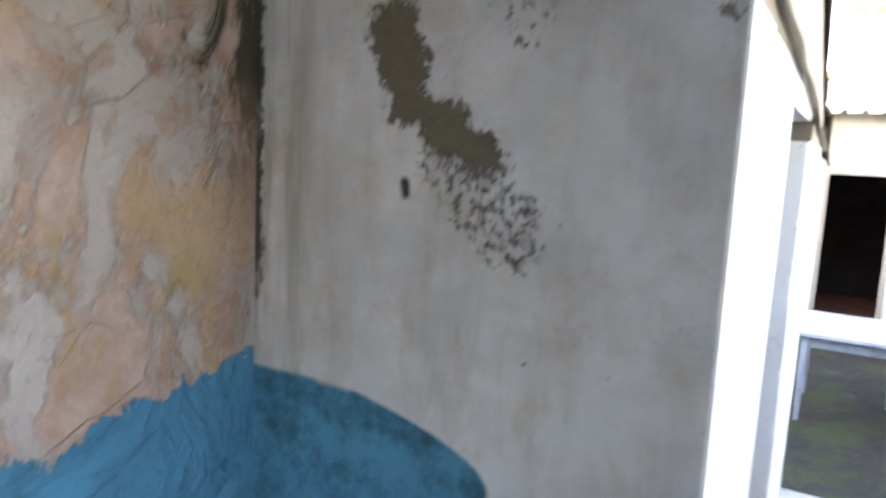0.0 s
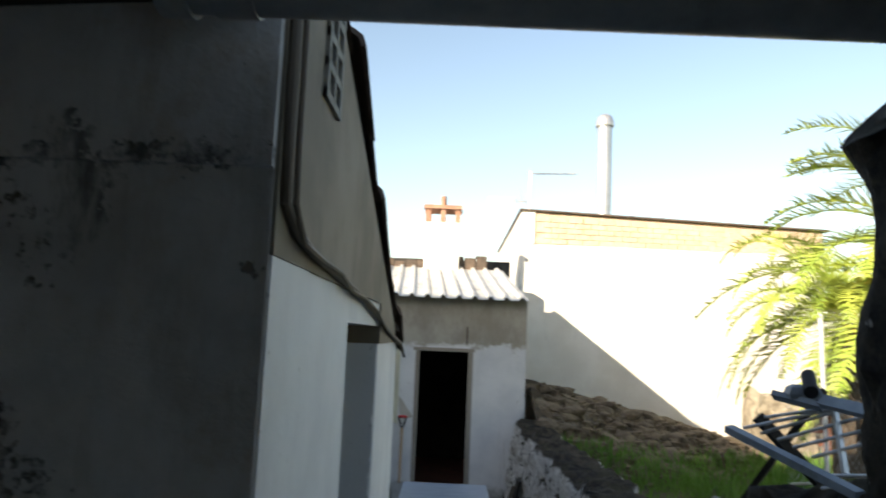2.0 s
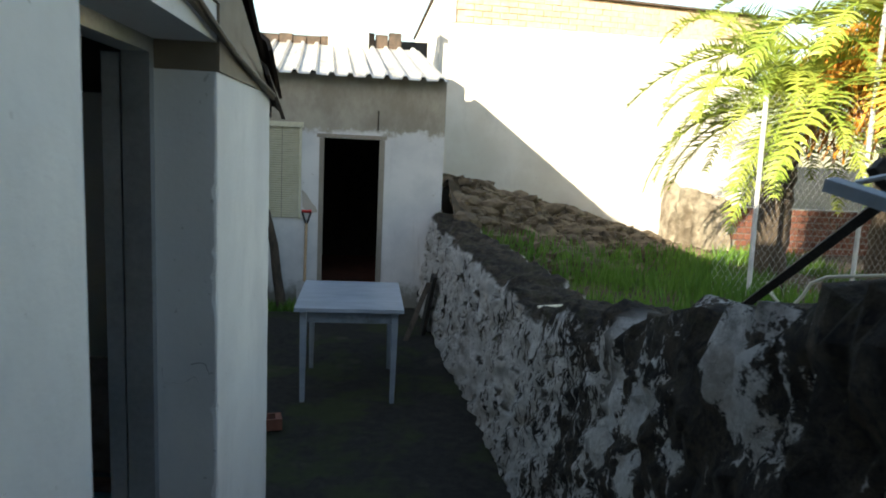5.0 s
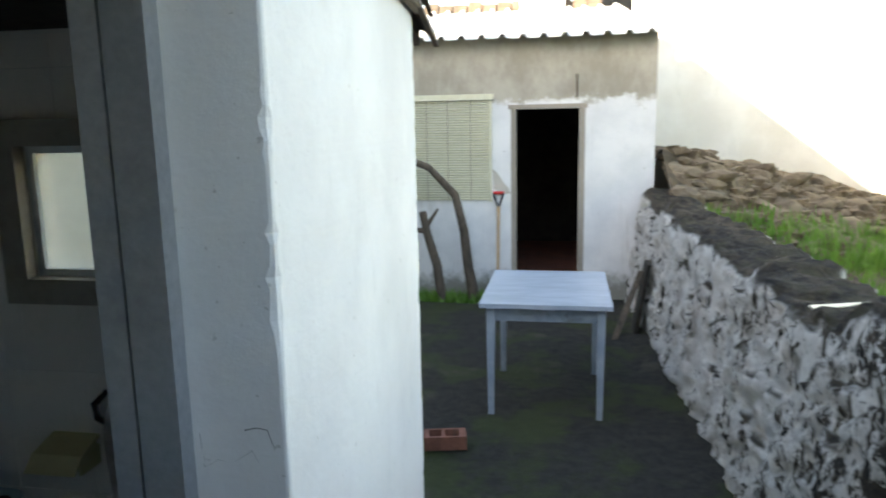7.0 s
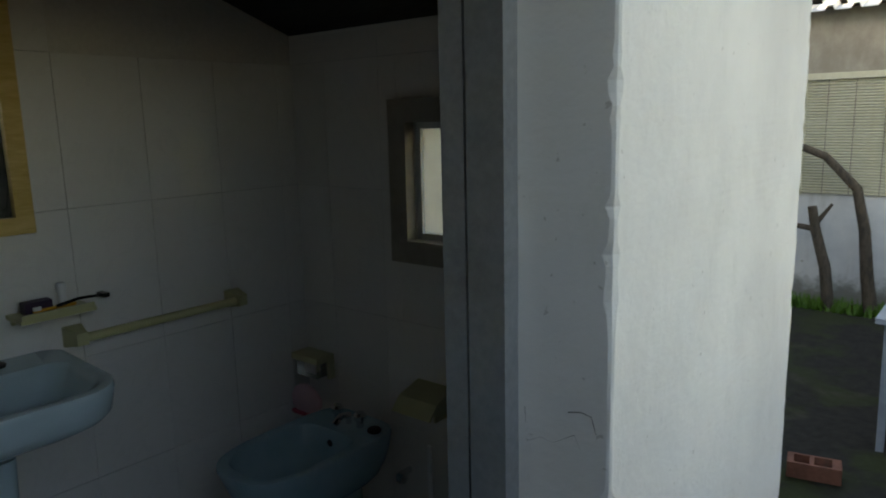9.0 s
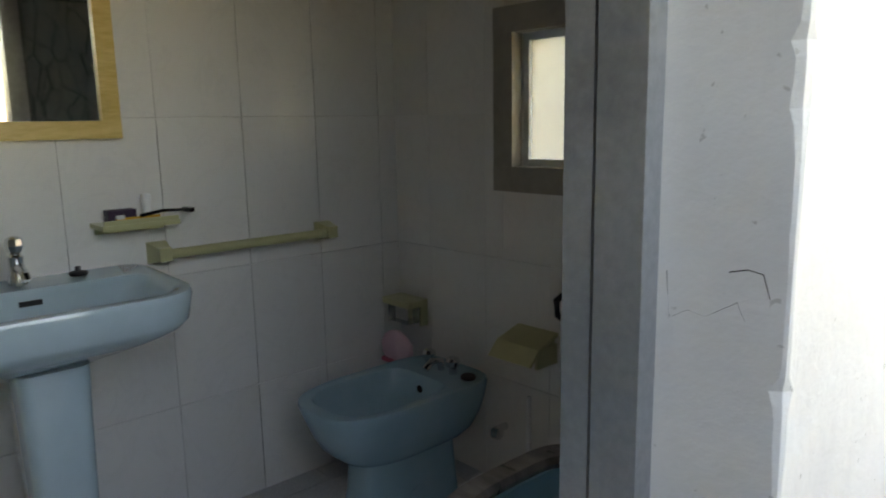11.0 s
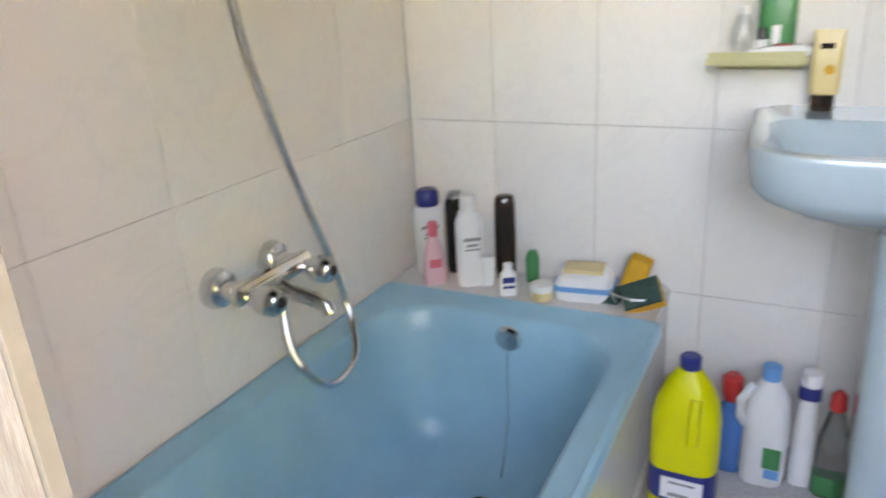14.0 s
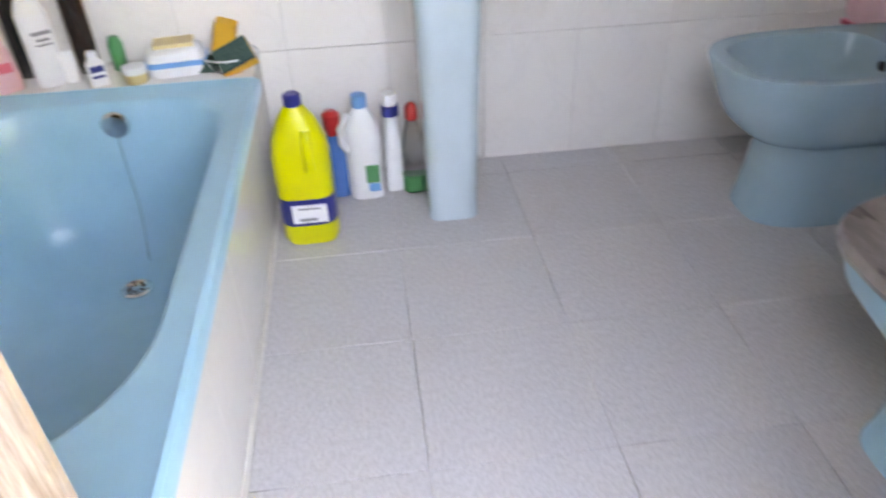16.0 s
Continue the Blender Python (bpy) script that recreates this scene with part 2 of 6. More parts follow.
def ground_material():
    m = Mat("mossy_earth", 0.95)
    soil = m.mix(m.ramp(m.noise(14, 8, 0.7), 0.35, 0.65), (0.010, 0.009, 0.007), (0.027, 0.024, 0.019))
    moss = m.mix(m.noise(40, 5), (0.012, 0.020, 0.003), (0.042, 0.056, 0.008))
    c = m.mix(m.math("MULTIPLY", m.ramp(m.noise(1.6, 6, 0.65), 0.46, 0.60), 0.8), soil, moss)
    c = m.mix(m.ramp(m.noise(2.3, 5, 0.6), 0.58, 0.72), c, (0.055, 0.047, 0.034))
    m.color(c)
    m.bump(m.math("ADD", m.noise(9, 8, 0.7), m.noise(60, 5, 0.7)), 0.6, 0.02)
    return m.m


def white_wall_material(name, seed_scale=2.0, stain=0.25, a=(0.66, 0.66, 0.66), b=(0.78, 0.78, 0.77)):
    m = Mat(name, 0.75)
    c = m.mix(m.ramp(m.noise(seed_scale, 5, 0.6), 0.35, 0.65), a, b)
    c = m.mix(m.math("MULTIPLY", m.ramp(m.noise(5, 8, 0.75, (1, 1, 0.35)), 0.52, 0.75), stain), c, tuple(v * 0.5 for v in a))
    c = m.mix(m.math("MULTIPLY", m.ramp(m.noise(55, 3, 0.5), 0.70, 0.74), 0.4), c, (0.2, 0.18, 0.16))
    m.color(c)
    m.bump(m.math("ADD", m.noise(7, 6, 0.6), m.math("MULTIPLY", m.noise(45, 6, 0.7), 0.5)), 0.35, 0.008)
    return m.m


def facade_material():
    """Whitewash that stops raggedly below the eave over bare render, dirty at the foot."""
    m = Mat("worn_white_facade", 0.85)
    p = m.xyz()
    white = m.mix(m.ramp(m.noise(2.2, 6, 0.6), 0.35, 0.65), (0.62, 0.63, 0.64), (0.74, 0.74, 0.74))
    bare = m.mix(m.ramp(m.noise(3, 8, 0.7, (1, 1, 0.6)), 0.35, 0.65), (0.30, 0.27, 0.22), (0.42, 0.39, 0.33))
    h = m.math("ADD", p[2], m.math("MULTIPLY", m.math("SUBTRACT", m.noise(3.5, 8, 0.7), 0.5), 0.45))
    h = m.math("ADD", h, m.math("MULTIPLY", m.math("SUBTRACT", m.noise(18, 6, 0.7), 0.5), 0.10))
    c = m.mix(m.ramp(h, 2.02, 2.10), white, bare)
    flake = m.ramp(m.noise(8, 8, 0.72), 0.66, 0.69)
    c = m.mix(m.math("MULTIPLY", flake, 0.8), c, (0.33, 0.30, 0.25))
    foot = m.ramp(m.math("ADD", p[2], m.math("MULTIPLY", m.math("SUBTRACT", m.noise(6, 8, 0.75), 0.5), 0.5)), 0.32, 0.12)
    c = m.mix(m.math("MULTIPLY", foot, 0.75), c, (0.10, 0.095, 0.06))
    streak = m.math("MULTIPLY", m.ramp(m.noise(6, 8, 0.7, (1, 1, 0.12)), 0.55, 0.72), 0.35)
    c = m.mix(streak, c, (0.28, 0.25, 0.20))
    m.color(c)
    m.bump(m.math("ADD", m.noise(8, 7, 0.65), m.math("MULTIPLY", flake, -0.6)), 0.5, 0.01)
    return m.m


def tile_material():
    """Glazed white wall tile with faint grey veins and slight piece-to-piece tone."""
    m = Mat("glazed_white_tile", 0.12)
    r = m.n("ShaderNodeObjectInfo").outputs["Random"]
    c = m.mix(r, (0.73, 0.705, 0.685), (0.775, 0.75, 0.73))
    vein = m.ramp(m.math("ABSOLUTE", m.math("SUBTRACT", m.noise(4.5, 5, 0.6, (1, 1, 1), 1.2), 0.5)), 0.03, 0.0)
    c = m.mix(m.math("MULTIPLY", vein, 0.10), c, (0.50, 0.49, 0.49))
    c = m.mix(m.math("MULTIPLY", m.ramp(m.noise(11, 6, 0.7), 0.58, 0.75), 0.18), c, (0.55, 0.51, 0.44))
    m.color(c)
    m.rough(m.math("ADD", m.math("MULTIPLY", m.noise(9, 4), 0.15), 0.08))
    m.bump(m.noise(6, 2), 0.05, 0.004)
    return m.m


def floor_tile_material():
    m = Mat("grey_speckled_floor_tile", 0.4)
    r = m.n("ShaderNodeObjectInfo").outputs["Random"]
    c = m.mix(m.ramp(m.noise(75, 6, 0.75, (1, 2.2, 1)), 0.38, 0.62), (0.42, 0.405, 0.41), (0.53, 0.515, 0.52))
    c = m.mix(m.math("MULTIPLY", r, 0.16), c, (0.48, 0.42, 0.37))
    c = m.mix(m.math("MULTIPLY", m.ramp(m.noise(3.5, 7, 0.7), 0.5, 0.7), 0.3), c, (0.42, 0.37, 0.32))
    m.color(c)
    m.bump(m.noise(90, 5, 0.7), 0.15, 0.002)
    return m.m


def glass_pattern_material(name):
    """Pressed glass with a leaf relief: lets light through, shows nothing clearly."""
    m = Mat(name, 0.16).obj()
    m.color((0.80, 0.86, 0.86))
    m.b.inputs["Transmission Weight"].default_value = 0.92
    m.b.inputs["IOR"].default_value = 1.45
    v = m.voronoi(17, "SMOOTH_F1", (1, 1, 0.55))
    e = m.ramp(m.voronoi(15, "DISTANCE_TO_EDGE", (1, 1, 0.5)), 0.0, 0.05)
    m.bump(m.math("ADD", m.math("MULTIPLY", v, 1.0), m.math("ADD", m.math("MULTIPLY", e, 0.35), m.math("MULTIPLY", m.noise(30, 4, 0.6, (1, 1, 0.5), 1.5), 0.5))), 0.9, 0.012)
    return m.m


M = {}
M["porch"] = porch_plaster()
M["porch_side"] = porch_side_plaster()
M["rubble"] = rubble_material()
M["ground"] = ground_material()
M["white"] = white_wall_material("white_painted_render", 1.5, 0.22)
M["facade"] = facade_material()
M["raw"] = white_wall_material("raw_grey_render", 2.0, 0.7, (0.15, 0.125, 0.09), (0.25, 0.21, 0.16))
M["nb"] = white_wall_material("neighbour_limewash", 1.0, 0.18, (0.70, 0.67, 0.62), (0.80, 0.78, 0.74))
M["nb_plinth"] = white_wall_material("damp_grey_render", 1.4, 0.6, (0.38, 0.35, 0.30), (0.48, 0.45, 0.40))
M["tile"] = tile_material()
M["floor_tile"] = floor_tile_material()
M["grout"] = speckled("grey_grout", (0.60, 0.57, 0.53), (0.70, 0.67, 0.63), 60, 0.9)
M["dark_wood"] = speckled("near_black_wood", (0.012, 0.011, 0.010), (0.04, 0.034, 0.028), 20, 0.85, 0, 0.3, 3, None, 0.5, (1, 6, 6))
M["alu"] = speckled("dull_grey_aluminium", (0.34, 0.36, 0.38), (0.44, 0.46, 0.48), 60, 0.42, 0.75, 0.05, 3, (0.2, 0.2, 0.2), 0.3)
M["gasket"] = plain("black_rubber", (0.012, 0.012, 0.013), 0.7)
M["glass"] = glass_pattern_material("leaf_pattern_glass")
M["frost"] = plain("frosted_pane", (0.92, 0.90, 0.80), 0.55, 0, None, 0, 1.0)
M["blue"] = Mat("sky_blue_enamel", 0.14).obj()
_m = M["blue"]
_m.color(_m.mix(_m.ramp(_m.noise(3, 4), 0.3, 0.7), (0.19, 0.43, 0.56), (0.25, 0.50, 0.63)))
_m.b.inputs["Roughness"].default_value = 0.3
M["blue"] = _m.m
M["ceramic"] = Mat("pale_blue_vitreous_china", 0.1).obj()
_m = M["ceramic"]
_m.color(_m.mix(_m.ramp(_m.noise(4, 4), 0.3, 0.7), (0.38, 0.49, 0.54), (0.44, 0.55, 0.60)))
_m.b.inputs["Coat Weight"].default_value = 0.5
M["ceramic"] = _m.m
M["bidet"] = Mat("dull_blue_vitreous_china", 0.15).obj()
_m = M["bidet"]
_m.color(_m.mix(_m.ramp(_m.noise(4, 4), 0.3, 0.7), (0.24, 0.40, 0.47), (0.30, 0.46, 0.53)))
M["bidet"] = _m.m
M["chrome"] = speckled("worn_chrome", (0.62, 0.62, 0.62), (0.75, 0.75, 0.75), 40, 0.16, 1.0, 0.02, 6, None, 0, (1, 1, 1), True)
M["olive"] = plain("olive_cream_plastic", (0.50, 0.47, 0.26), 0.35)
M["gold"] = speckled("yellow_varnished_wood", (0.55, 0.36, 0.10), (0.70, 0.50, 0.20), 18, 0.4, 0, 0.1, 4, None, 0, (1, 1, 6), True)
M["mirror"] = plain("mirror_silver", (0.78, 0.79, 0.78), 0.03, 1.0)
M["brown_frame"] = speckled("grey_brown_painted_wood", (0.26, 0.23, 0.19), (0.34, 0.30, 0.25), 25, 0.6)
M["seat"] = speckled("brown_marbled_plastic", (0.12, 0.10, 0.095), (0.32, 0.28, 0.265), 9, 0.3, 0, 0.03, 5, None, 0, (1, 3, 1), True)
M["table"] = speckled("pale_blue_grey_formica", (0.25, 0.30, 0.36), (0.37, 0.42, 0.48), 9, 0.35, 0, 0.05, 3, (0.25, 0.29, 0.34), 0.6, (0.6, 2.5, 1))
M["blind"] = speckled("cream_slat_plastic", (0.58, 0.56, 0.42), (0.66, 0.64, 0.50), 20, 0.5)
M["tin"] = speckled("weathered_white_sheet_metal", (0.55, 0.54, 0.50), (0.70, 0.69, 0.66), 8, 0.5, 0.2, 0.1, 2.2, (0.18, 0.15, 0.10), 0.8, (1, 0.5, 1))
M["roof_tile"] = speckled("dark_clay_tile", (0.05, 0.042, 0.035), (0.14, 0.10, 0.075), 14, 0.9, 0, 0.4)
M["brick"] = speckled("red_clay_brick", (0.15, 0.055, 0.035), (0.25, 0.10, 0.065), 30, 0.9, 0, 0.3, 5, (0.1, 0.09, 0.07), 0.6)
M["chimney_brick"] = speckled("sooty_orange_brick", (0.30, 0.15, 0.10), (0.46, 0.27, 0.19), 22, 0.9, 0, 0.3, 5, (0.2, 0.17, 0.12), 0.6)
M["pale_brick"] = speckled("pale_orange_brick", (0.58, 0.43, 0.30), (0.72, 0.57, 0.43), 14, 0.9, 0, 0.3, 5)
M["bark"] = speckled("grey_brown_bark", (0.045, 0.036, 0.028), (0.13, 0.10, 0.075), 18, 0.95, 0, 0.6, 5, None, 0, (3, 3, 0.7))
M["steel"] = speckled("galvanised_steel", (0.50, 0.51, 0.52), (0.64, 0.65, 0.66), 18, 0.4, 0.7, 0.05)
M["palm_stalk"] = speckled("orange_fruit_stalk", (0.70, 0.26, 0.03), (0.80, 0.42, 0.07), 20, 0.7)
M["pvc"] = speckled("grey_pvc_pipe", (0.30, 0.31, 0.32), (0.40, 0.41, 0.42), 20, 0.5, 0, 0.05, 3, (0.12, 0.11, 0.10), 0.5)
M["cable"] = plain("dirty_beige_cable", (0.16, 0.13, 0.10), 0.7)
M["white_paint"] = speckled("chipped_white_paint", (0.50, 0.52, 0.55), (0.66, 0.68, 0.70), 20, 0.5)
M["blue_paint"] = speckled("grey_blue_paint", (0.16, 0.20, 0.25), (0.24, 0.29, 0.34), 20, 0.5, 0, 0.2, 4, (0.06, 0.05, 0.04), 0.6)
M["leaf"] = speckled("palm_leaf", (0.19, 0.29, 0.04), (0.46, 0.52, 0.10), 6, 0.45, 0, 0, 1.0)
M["grass"] = speckled("grass_blades", (0.05, 0.15, 0.012), (0.13, 0.26, 0.03), 3, 0.6, 0, 0, 0.8)
M["earth_bank"] = speckled("stony_earth_bank", (0.030, 0.021, 0.013), (0.10, 0.072, 0.043), 12, 0.95, 0, 0.8, 3, (0.05, 0.045, 0.03), 0.7)
M["stone"] = speckled("loose_field_stone", (0.065, 0.047, 0.030), (0.20, 0.155, 0.105), 9, 0.95, 0, 0.5, 4, (0.1, 0.085, 0.06), 0.6)
M["stub"] = speckled("weathered_pale_stone", (0.15, 0.12, 0.085), (0.42, 0.37, 0.29), 7, 0.95, 0, 0.8, 3, (0.12, 0.10, 0.07), 0.7)
M["frame_white"] = speckled("flaking_white_frame_paint", (0.20, 0.17, 0.14), (0.46, 0.45, 0.43), 30, 0.7, 0, 0.5, 7, (0.14, 0.10, 0.07), 0.8, (5, 5, 0.5))
M["concrete"] = speckled("worn_concrete", (0.24, 0.23, 0.21), (0.36, 0.35, 0.32), 25, 0.9, 0, 0.3)
# near-black, so the shed's unlit interior is put into the colour
M["dark_room"] = speckled("shaded_interior_plaster", (0.03, 0.028, 0.026), (0.06, 0.055, 0.05), 8, 0.95)
M["red"] = plain("red_plastic", (0.55, 0.03, 0.03), 0.35)
M["wood"] = speckled("bare_ash_wood", (0.42, 0.28, 0.16), (0.55, 0.38, 0.23), 20, 0.6, 0, 0.1, 4, None, 0, (6, 6, 1))


# ---- mesh helpers ----
def part(name, bm, mat, parent=None, label="", smooth=False, kind="", category="", group="", bevel=0.0, at=None):
    me = bpy.data.meshes.new(name)
    if bevel:
        bmesh.ops.bevel(bm, geom=[e for e in bm.edges if len(e.link_faces) == 2 and e.calc_face_angle(0) > 0.6], offset=bevel, segments=2, affect="EDGES", clamp_overlap=True)
    bmesh.ops.recalc_face_normals(bm, faces=bm.faces)
    bm.to_mesh(me)
    bm.free()
    if smooth:
        for f in me.polygons:
            f.use_smooth = True
        if mat is not M["rubble"]:
            me.set_sharp_from_angle(angle=radians(40))
    me.materials.append(mat)
    ob = new(name, me)
    if parent:
        ob.parent = parent
    if at:
        ob.location = at
    return tagged(ob, label, category, group, kind)


def empty(name, label, category, at=(0, 0, 0), rz=0.0, group=""):
    ob = new(name)
    ob.location = at
    ob.rotation_euler = (0, 0, radians(rz))
    return tagged(ob, label, category, group)


def B():
    return bmesh.new()


def box(bm, x0, x1, y0, y1, z0, z1):
    v = [bm.verts.new((x, y, z)) for z in (z0, z1) for x, y in ((x0, y0), (x1, y0), (x1, y1), (x0, y1))]
    for f in ((0, 3, 2, 1), (4, 5, 6, 7), (0, 1, 5, 4), (1, 2, 6, 5), (2, 3, 7, 6), (3, 0, 4, 7)):
        bm.faces.new([v[i] for i in f])
    return bm


def boxes(*rows):
    bm = B()
    for r in rows:
        box(bm, *r)
    return bm


def loft(bm, loops, cap0=True, cap1=True, closed=True):
    rings = [[bm.verts.new(p) for p in lp] for lp in loops]
    n = len(rings[0])
    for a, b in zip(rings, rings[1:]):
        for i in range(n if closed else n - 1):
            j = (i + 1) % n
            bm.faces.new((a[i], a[j], b[j], b[i]))
    if cap0:
        bm.faces.new(rings[0][::-1])
    if cap1:
        bm.faces.new(rings[-1])
    return bm


def lathe(bm, profile, n=20, c=(0, 0, 0), axis="z", cap=True):
    loops = []
    for r, h in profile:
        ring = []
        for i in range(n):
            a = 2 * math.pi * i / n
            u, v = r * math.cos(a), r * math.sin(a)
            p = {"z": (u, v, h), "x": (h, u, v), "y": (v, h, u)}[axis]
            ring.append((c[0] + p[0], c[1] + p[1], c[2] + p[2]))
        loops.append(ring)
    return loft(bm, loops, cap, cap)


def tube(bm, pts, r, n=8, r1=None):
    """A round rod along points, tapering to r1."""
    pts = [Vector(p) for p in pts]
    loops = []
    up = Vector((0.13, 0.27, 0.95))
    for i, p in enumerate(pts):
        d = (pts[min(i + 1, len(pts) - 1)] - pts[max(i - 1, 0)]).normalized()
        u = d.cross(up)
        if u.length < 0.05:
            u = d.cross(Vector((1, 0, 0)))
        u.normalize()
        w = d.cross(u)
        rr = r if r1 is None else r + (r1 - r) * i / (len(pts) - 1)
        loops.append([p + rr * (math.cos(2 * math.pi * k / n) * u + math.sin(2 * math.pi * k / n) * w) for k in range(n)])
    return loft(bm, loops)


def rrect(cx, cy, w, h, r, z, n=6, taper=0.0):
    """A rounded rectangle at height z; taper narrows the +y end."""
    pts = []
    for qx, qy, a0 in ((1, 1, 0), (-1, 1, 90), (-1, -1, 180), (1, -1, 270)):
        for k in range(n + 1):
            a = radians(a0 + 90 * k / n)
            x = qx * (w / 2 - r) + r * math.cos(a)
            y = qy * (h / 2 - r) + r * math.sin(a)
            x *= 1 - taper * (y / h + 0.5)
            pts.append((cx + x, cy + y, z))
    return pts


# ---- large structure ----
def ground():
    bm = B()
    n = 60
    def gx(i):
        u = (i / n) * 2 - 1
        return 0.3 + 9 * u + 160 * u ** 7
    def gy(i):
        u = (i / n) * 2 - 1
        return 5.0 + 8 * u + 160 * u ** 7
    vs = [[bm.verts.new((gx(i), gy(j), 0.035 * noise.noise((gx(i) * 1.1, gy(j) * 1.1, 0)))) for i in range(n + 1)] for j in range(n + 1)]
    for j in range(n):
        for i in range(n):
            bm.faces.new((vs[j][i], vs[j][i + 1], vs[j + 1][i + 1], vs[j + 1][i]))
    return part("ground", bm, M["ground"], None, "damp mossy dark earth of the yard with pale worn patches", True, "structure", "ground")


ground()


def structure(name, bm, mat, label, category, bevel=0.0):
    return part(name, bm, mat, None, label, False, "structure", category, "", bevel)


# the slab that carries porch and bathroom
structure("porch_floor", boxes((-1.25, 1.0, -3.2, 2.95, -0.3, 0.30)), M["concrete"], "worn grey concrete slab in front of the house", "floor")
# house front wall: door opening y 0.95..1.735
DN, DF = 0.89, 1.735


def verge(y):
    return 2.10 + 0.36 * (2.75 - y)


def rough_block(x0, x1, y0, y1, z0, z1, amp=0.006, step=0.016):
    """An upright block of old masonry whose corners wander and are knocked round."""
    bm = B()
    n = max(2, int((z1 - z0) / step))
    loops = []
    for k in range(n + 1):
        z = z0 + (z1 - z0) * k / n
        lp = []
        for cx, cy, sx, sy in ((x0, y0, 1, 1), (x1, y0, -1, 1), (x1, y1, -1, -1), (x0, y1, 1, -1)):
            r = 0.006 + max(0.0, 0.012 * noise.noise((cx * 3, cy * 3, z * 6.0))) + max(0.0, 0.030 * noise.noise((cx * 9, cy * 5, z * 33.0)) - 0.007)
            d = amp * noise.noise((cx * 7, cy * 7, z * 9.0))
            a, b = (cx + sx * r, cy + sy * (0.0 + d * 0.3)), (cx + sx * (0.0 + d * 0.3), cy + sy * r)
            m1 = (cx + sx * r * 0.3, cy + sy * r * 0.3)
            lp += [b, m1, a] if sx * sy > 0 else [a, m1, b]
        loops.append([(x, y, z) for x, y in lp])
    loft(bm, loops)
    return bm


structure("wall_yard_near", boxes((-0.22, 0.0, 0.27, DN, -0.1, 2.29), (-0.05, 0.004, 0.006, 0.30, -0.1, 2.29)), M["white"], "white painted house wall beside the bathroom door", "wall")
structure("wall_yard_far", rough_block(-0.2, 0.0, DF, 2.70, -0.1, 2.13), M["white"], "white painted house wall with a chipped door corner", "wall")
structure("wall_over_door", boxes((-0.2, -0.001, DN, DF, 2.20, 2.29)), M["white"], "white painted strip over the bathroom door", "wall")
bm = B()
prof = [(0.005, 2.291), (DN, 2.291), (DF, 2.291), (DF, 2.131), (2.70, 2.131), (2.70, verge(2.70) + 0.0), (0.005, verge(0.0) + 0.0)]
loft(bm, [[(0.006, y, z) for y, z in prof], [(-0.2, y, z) for y, z in prof]])
structure("wall_yard_upper", bm, M["raw"], "unpainted brown-grey render above the cable line, streaked by rain", "wall")
# end wall with the little window
WX0, WX1, WZ0, WZ1 = -1.098, -0.735, 1.418, 1.79
for nm, r in (("wall_end_a", (-1.9, WX0, 2.58, 2.70, -0.1, 2.11)), ("wall_end_b", (WX1, -0.2, 2.58, 2.70, -0.1, 2.11)),
              ("wall_end_c", (WX0, WX1, 2.58, 2.70, -0.1, WZ0)), ("wall_end_d", (WX0, WX1, 2.58, 2.70, WZ1, 2.11))):
    structure(nm, boxes(r), M["white"], "white painted end wall of the house", "wall")
structure("wall_bath_back", loft(B(), [[(x, 0.0, -0.1), (x, 2.58, -0.1), (x, 2.58, verge(2.58) - 0.02), (x, 0.0, verge(0.0) - 0.02)] for x in (-1.9, -1.684)]), M["grout"], "bathroom wall behind the wash basin", "wall")
structure("wall_porch", boxes((-1.684, -0.001, 0.0, 0.266, -0.1, 2.43), (-1.684, -0.0012, -0.016, 0.266, 2.43, 3.05)), M["porch"], "old grey-white porch wall with fallen plaster, mould and blue dado", "wall")
structure("wall_porch_side", boxes((-1.25, -1.0, -3.2, 0.0, -0.1, 3.05)), M["porch_side"], "peeling ochre and pink porch wall with ragged blue dado", "wall")
# added out of view, 6.5 m tall to cut sky light from behind
structure("wall_rear_sky_block", boxes((-3.0, 4.5, -3.5, -3.2, -0.1, 6.5)), M["facade"], "added unseen tall wall holding back sky light behind the porch", "wall")
structure("ceiling_porch", boxes((-1.0, 1.7, -3.2, -0.22, 2.74, 2.82), *[(-1.0, 1.7, y, y + 0.09, 2.62, 2.74) for y in (-2.8, -2.1, -1.4, -0.7)]), M["dark_wood"], "near-black wooden porch roof with beams", "ceiling")
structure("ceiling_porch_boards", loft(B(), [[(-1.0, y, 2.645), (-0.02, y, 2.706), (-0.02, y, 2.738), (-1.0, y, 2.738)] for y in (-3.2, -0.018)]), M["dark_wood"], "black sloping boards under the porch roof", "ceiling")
structure("floor_bath", boxes((-1.684, -0.0, 0.266, 2.58, 0.30, 0.394)), M["grout"], "bathroom floor bed", "floor")
# out of view; dark boards are added here to keep bounced light down
structure("ceiling_bath", loft(B(), [[(x, 0.266, verge(0.266) - 0.06), (x, 2.58, verge(2.58) - 0.06), (x, 2.58, verge(2.58) - 0.02), (x, 0.266, verge(0.266) - 0.02)] for x in (-1.684, -0.2)]), M["dark_wood"], "unseen bathroom ceiling under the sloping roof, made dark to limit bounce light", "ceiling")

# sloping house roof with verge tiles
bm = B()
loft(bm, [[(x, 2.86, verge(2.86) - 0.01), (x, 2.86, verge(2.86) + 0.05), (x, -0.05, verge(-0.05) + 0.05), (x, -0.05, verge(-0.05) - 0.01)] for x in (-4.5, -0.015)])
roof = structure("roof_house", bm, M["roof_tile"], "low sloping clay tile roof over the bathroom", "roof")


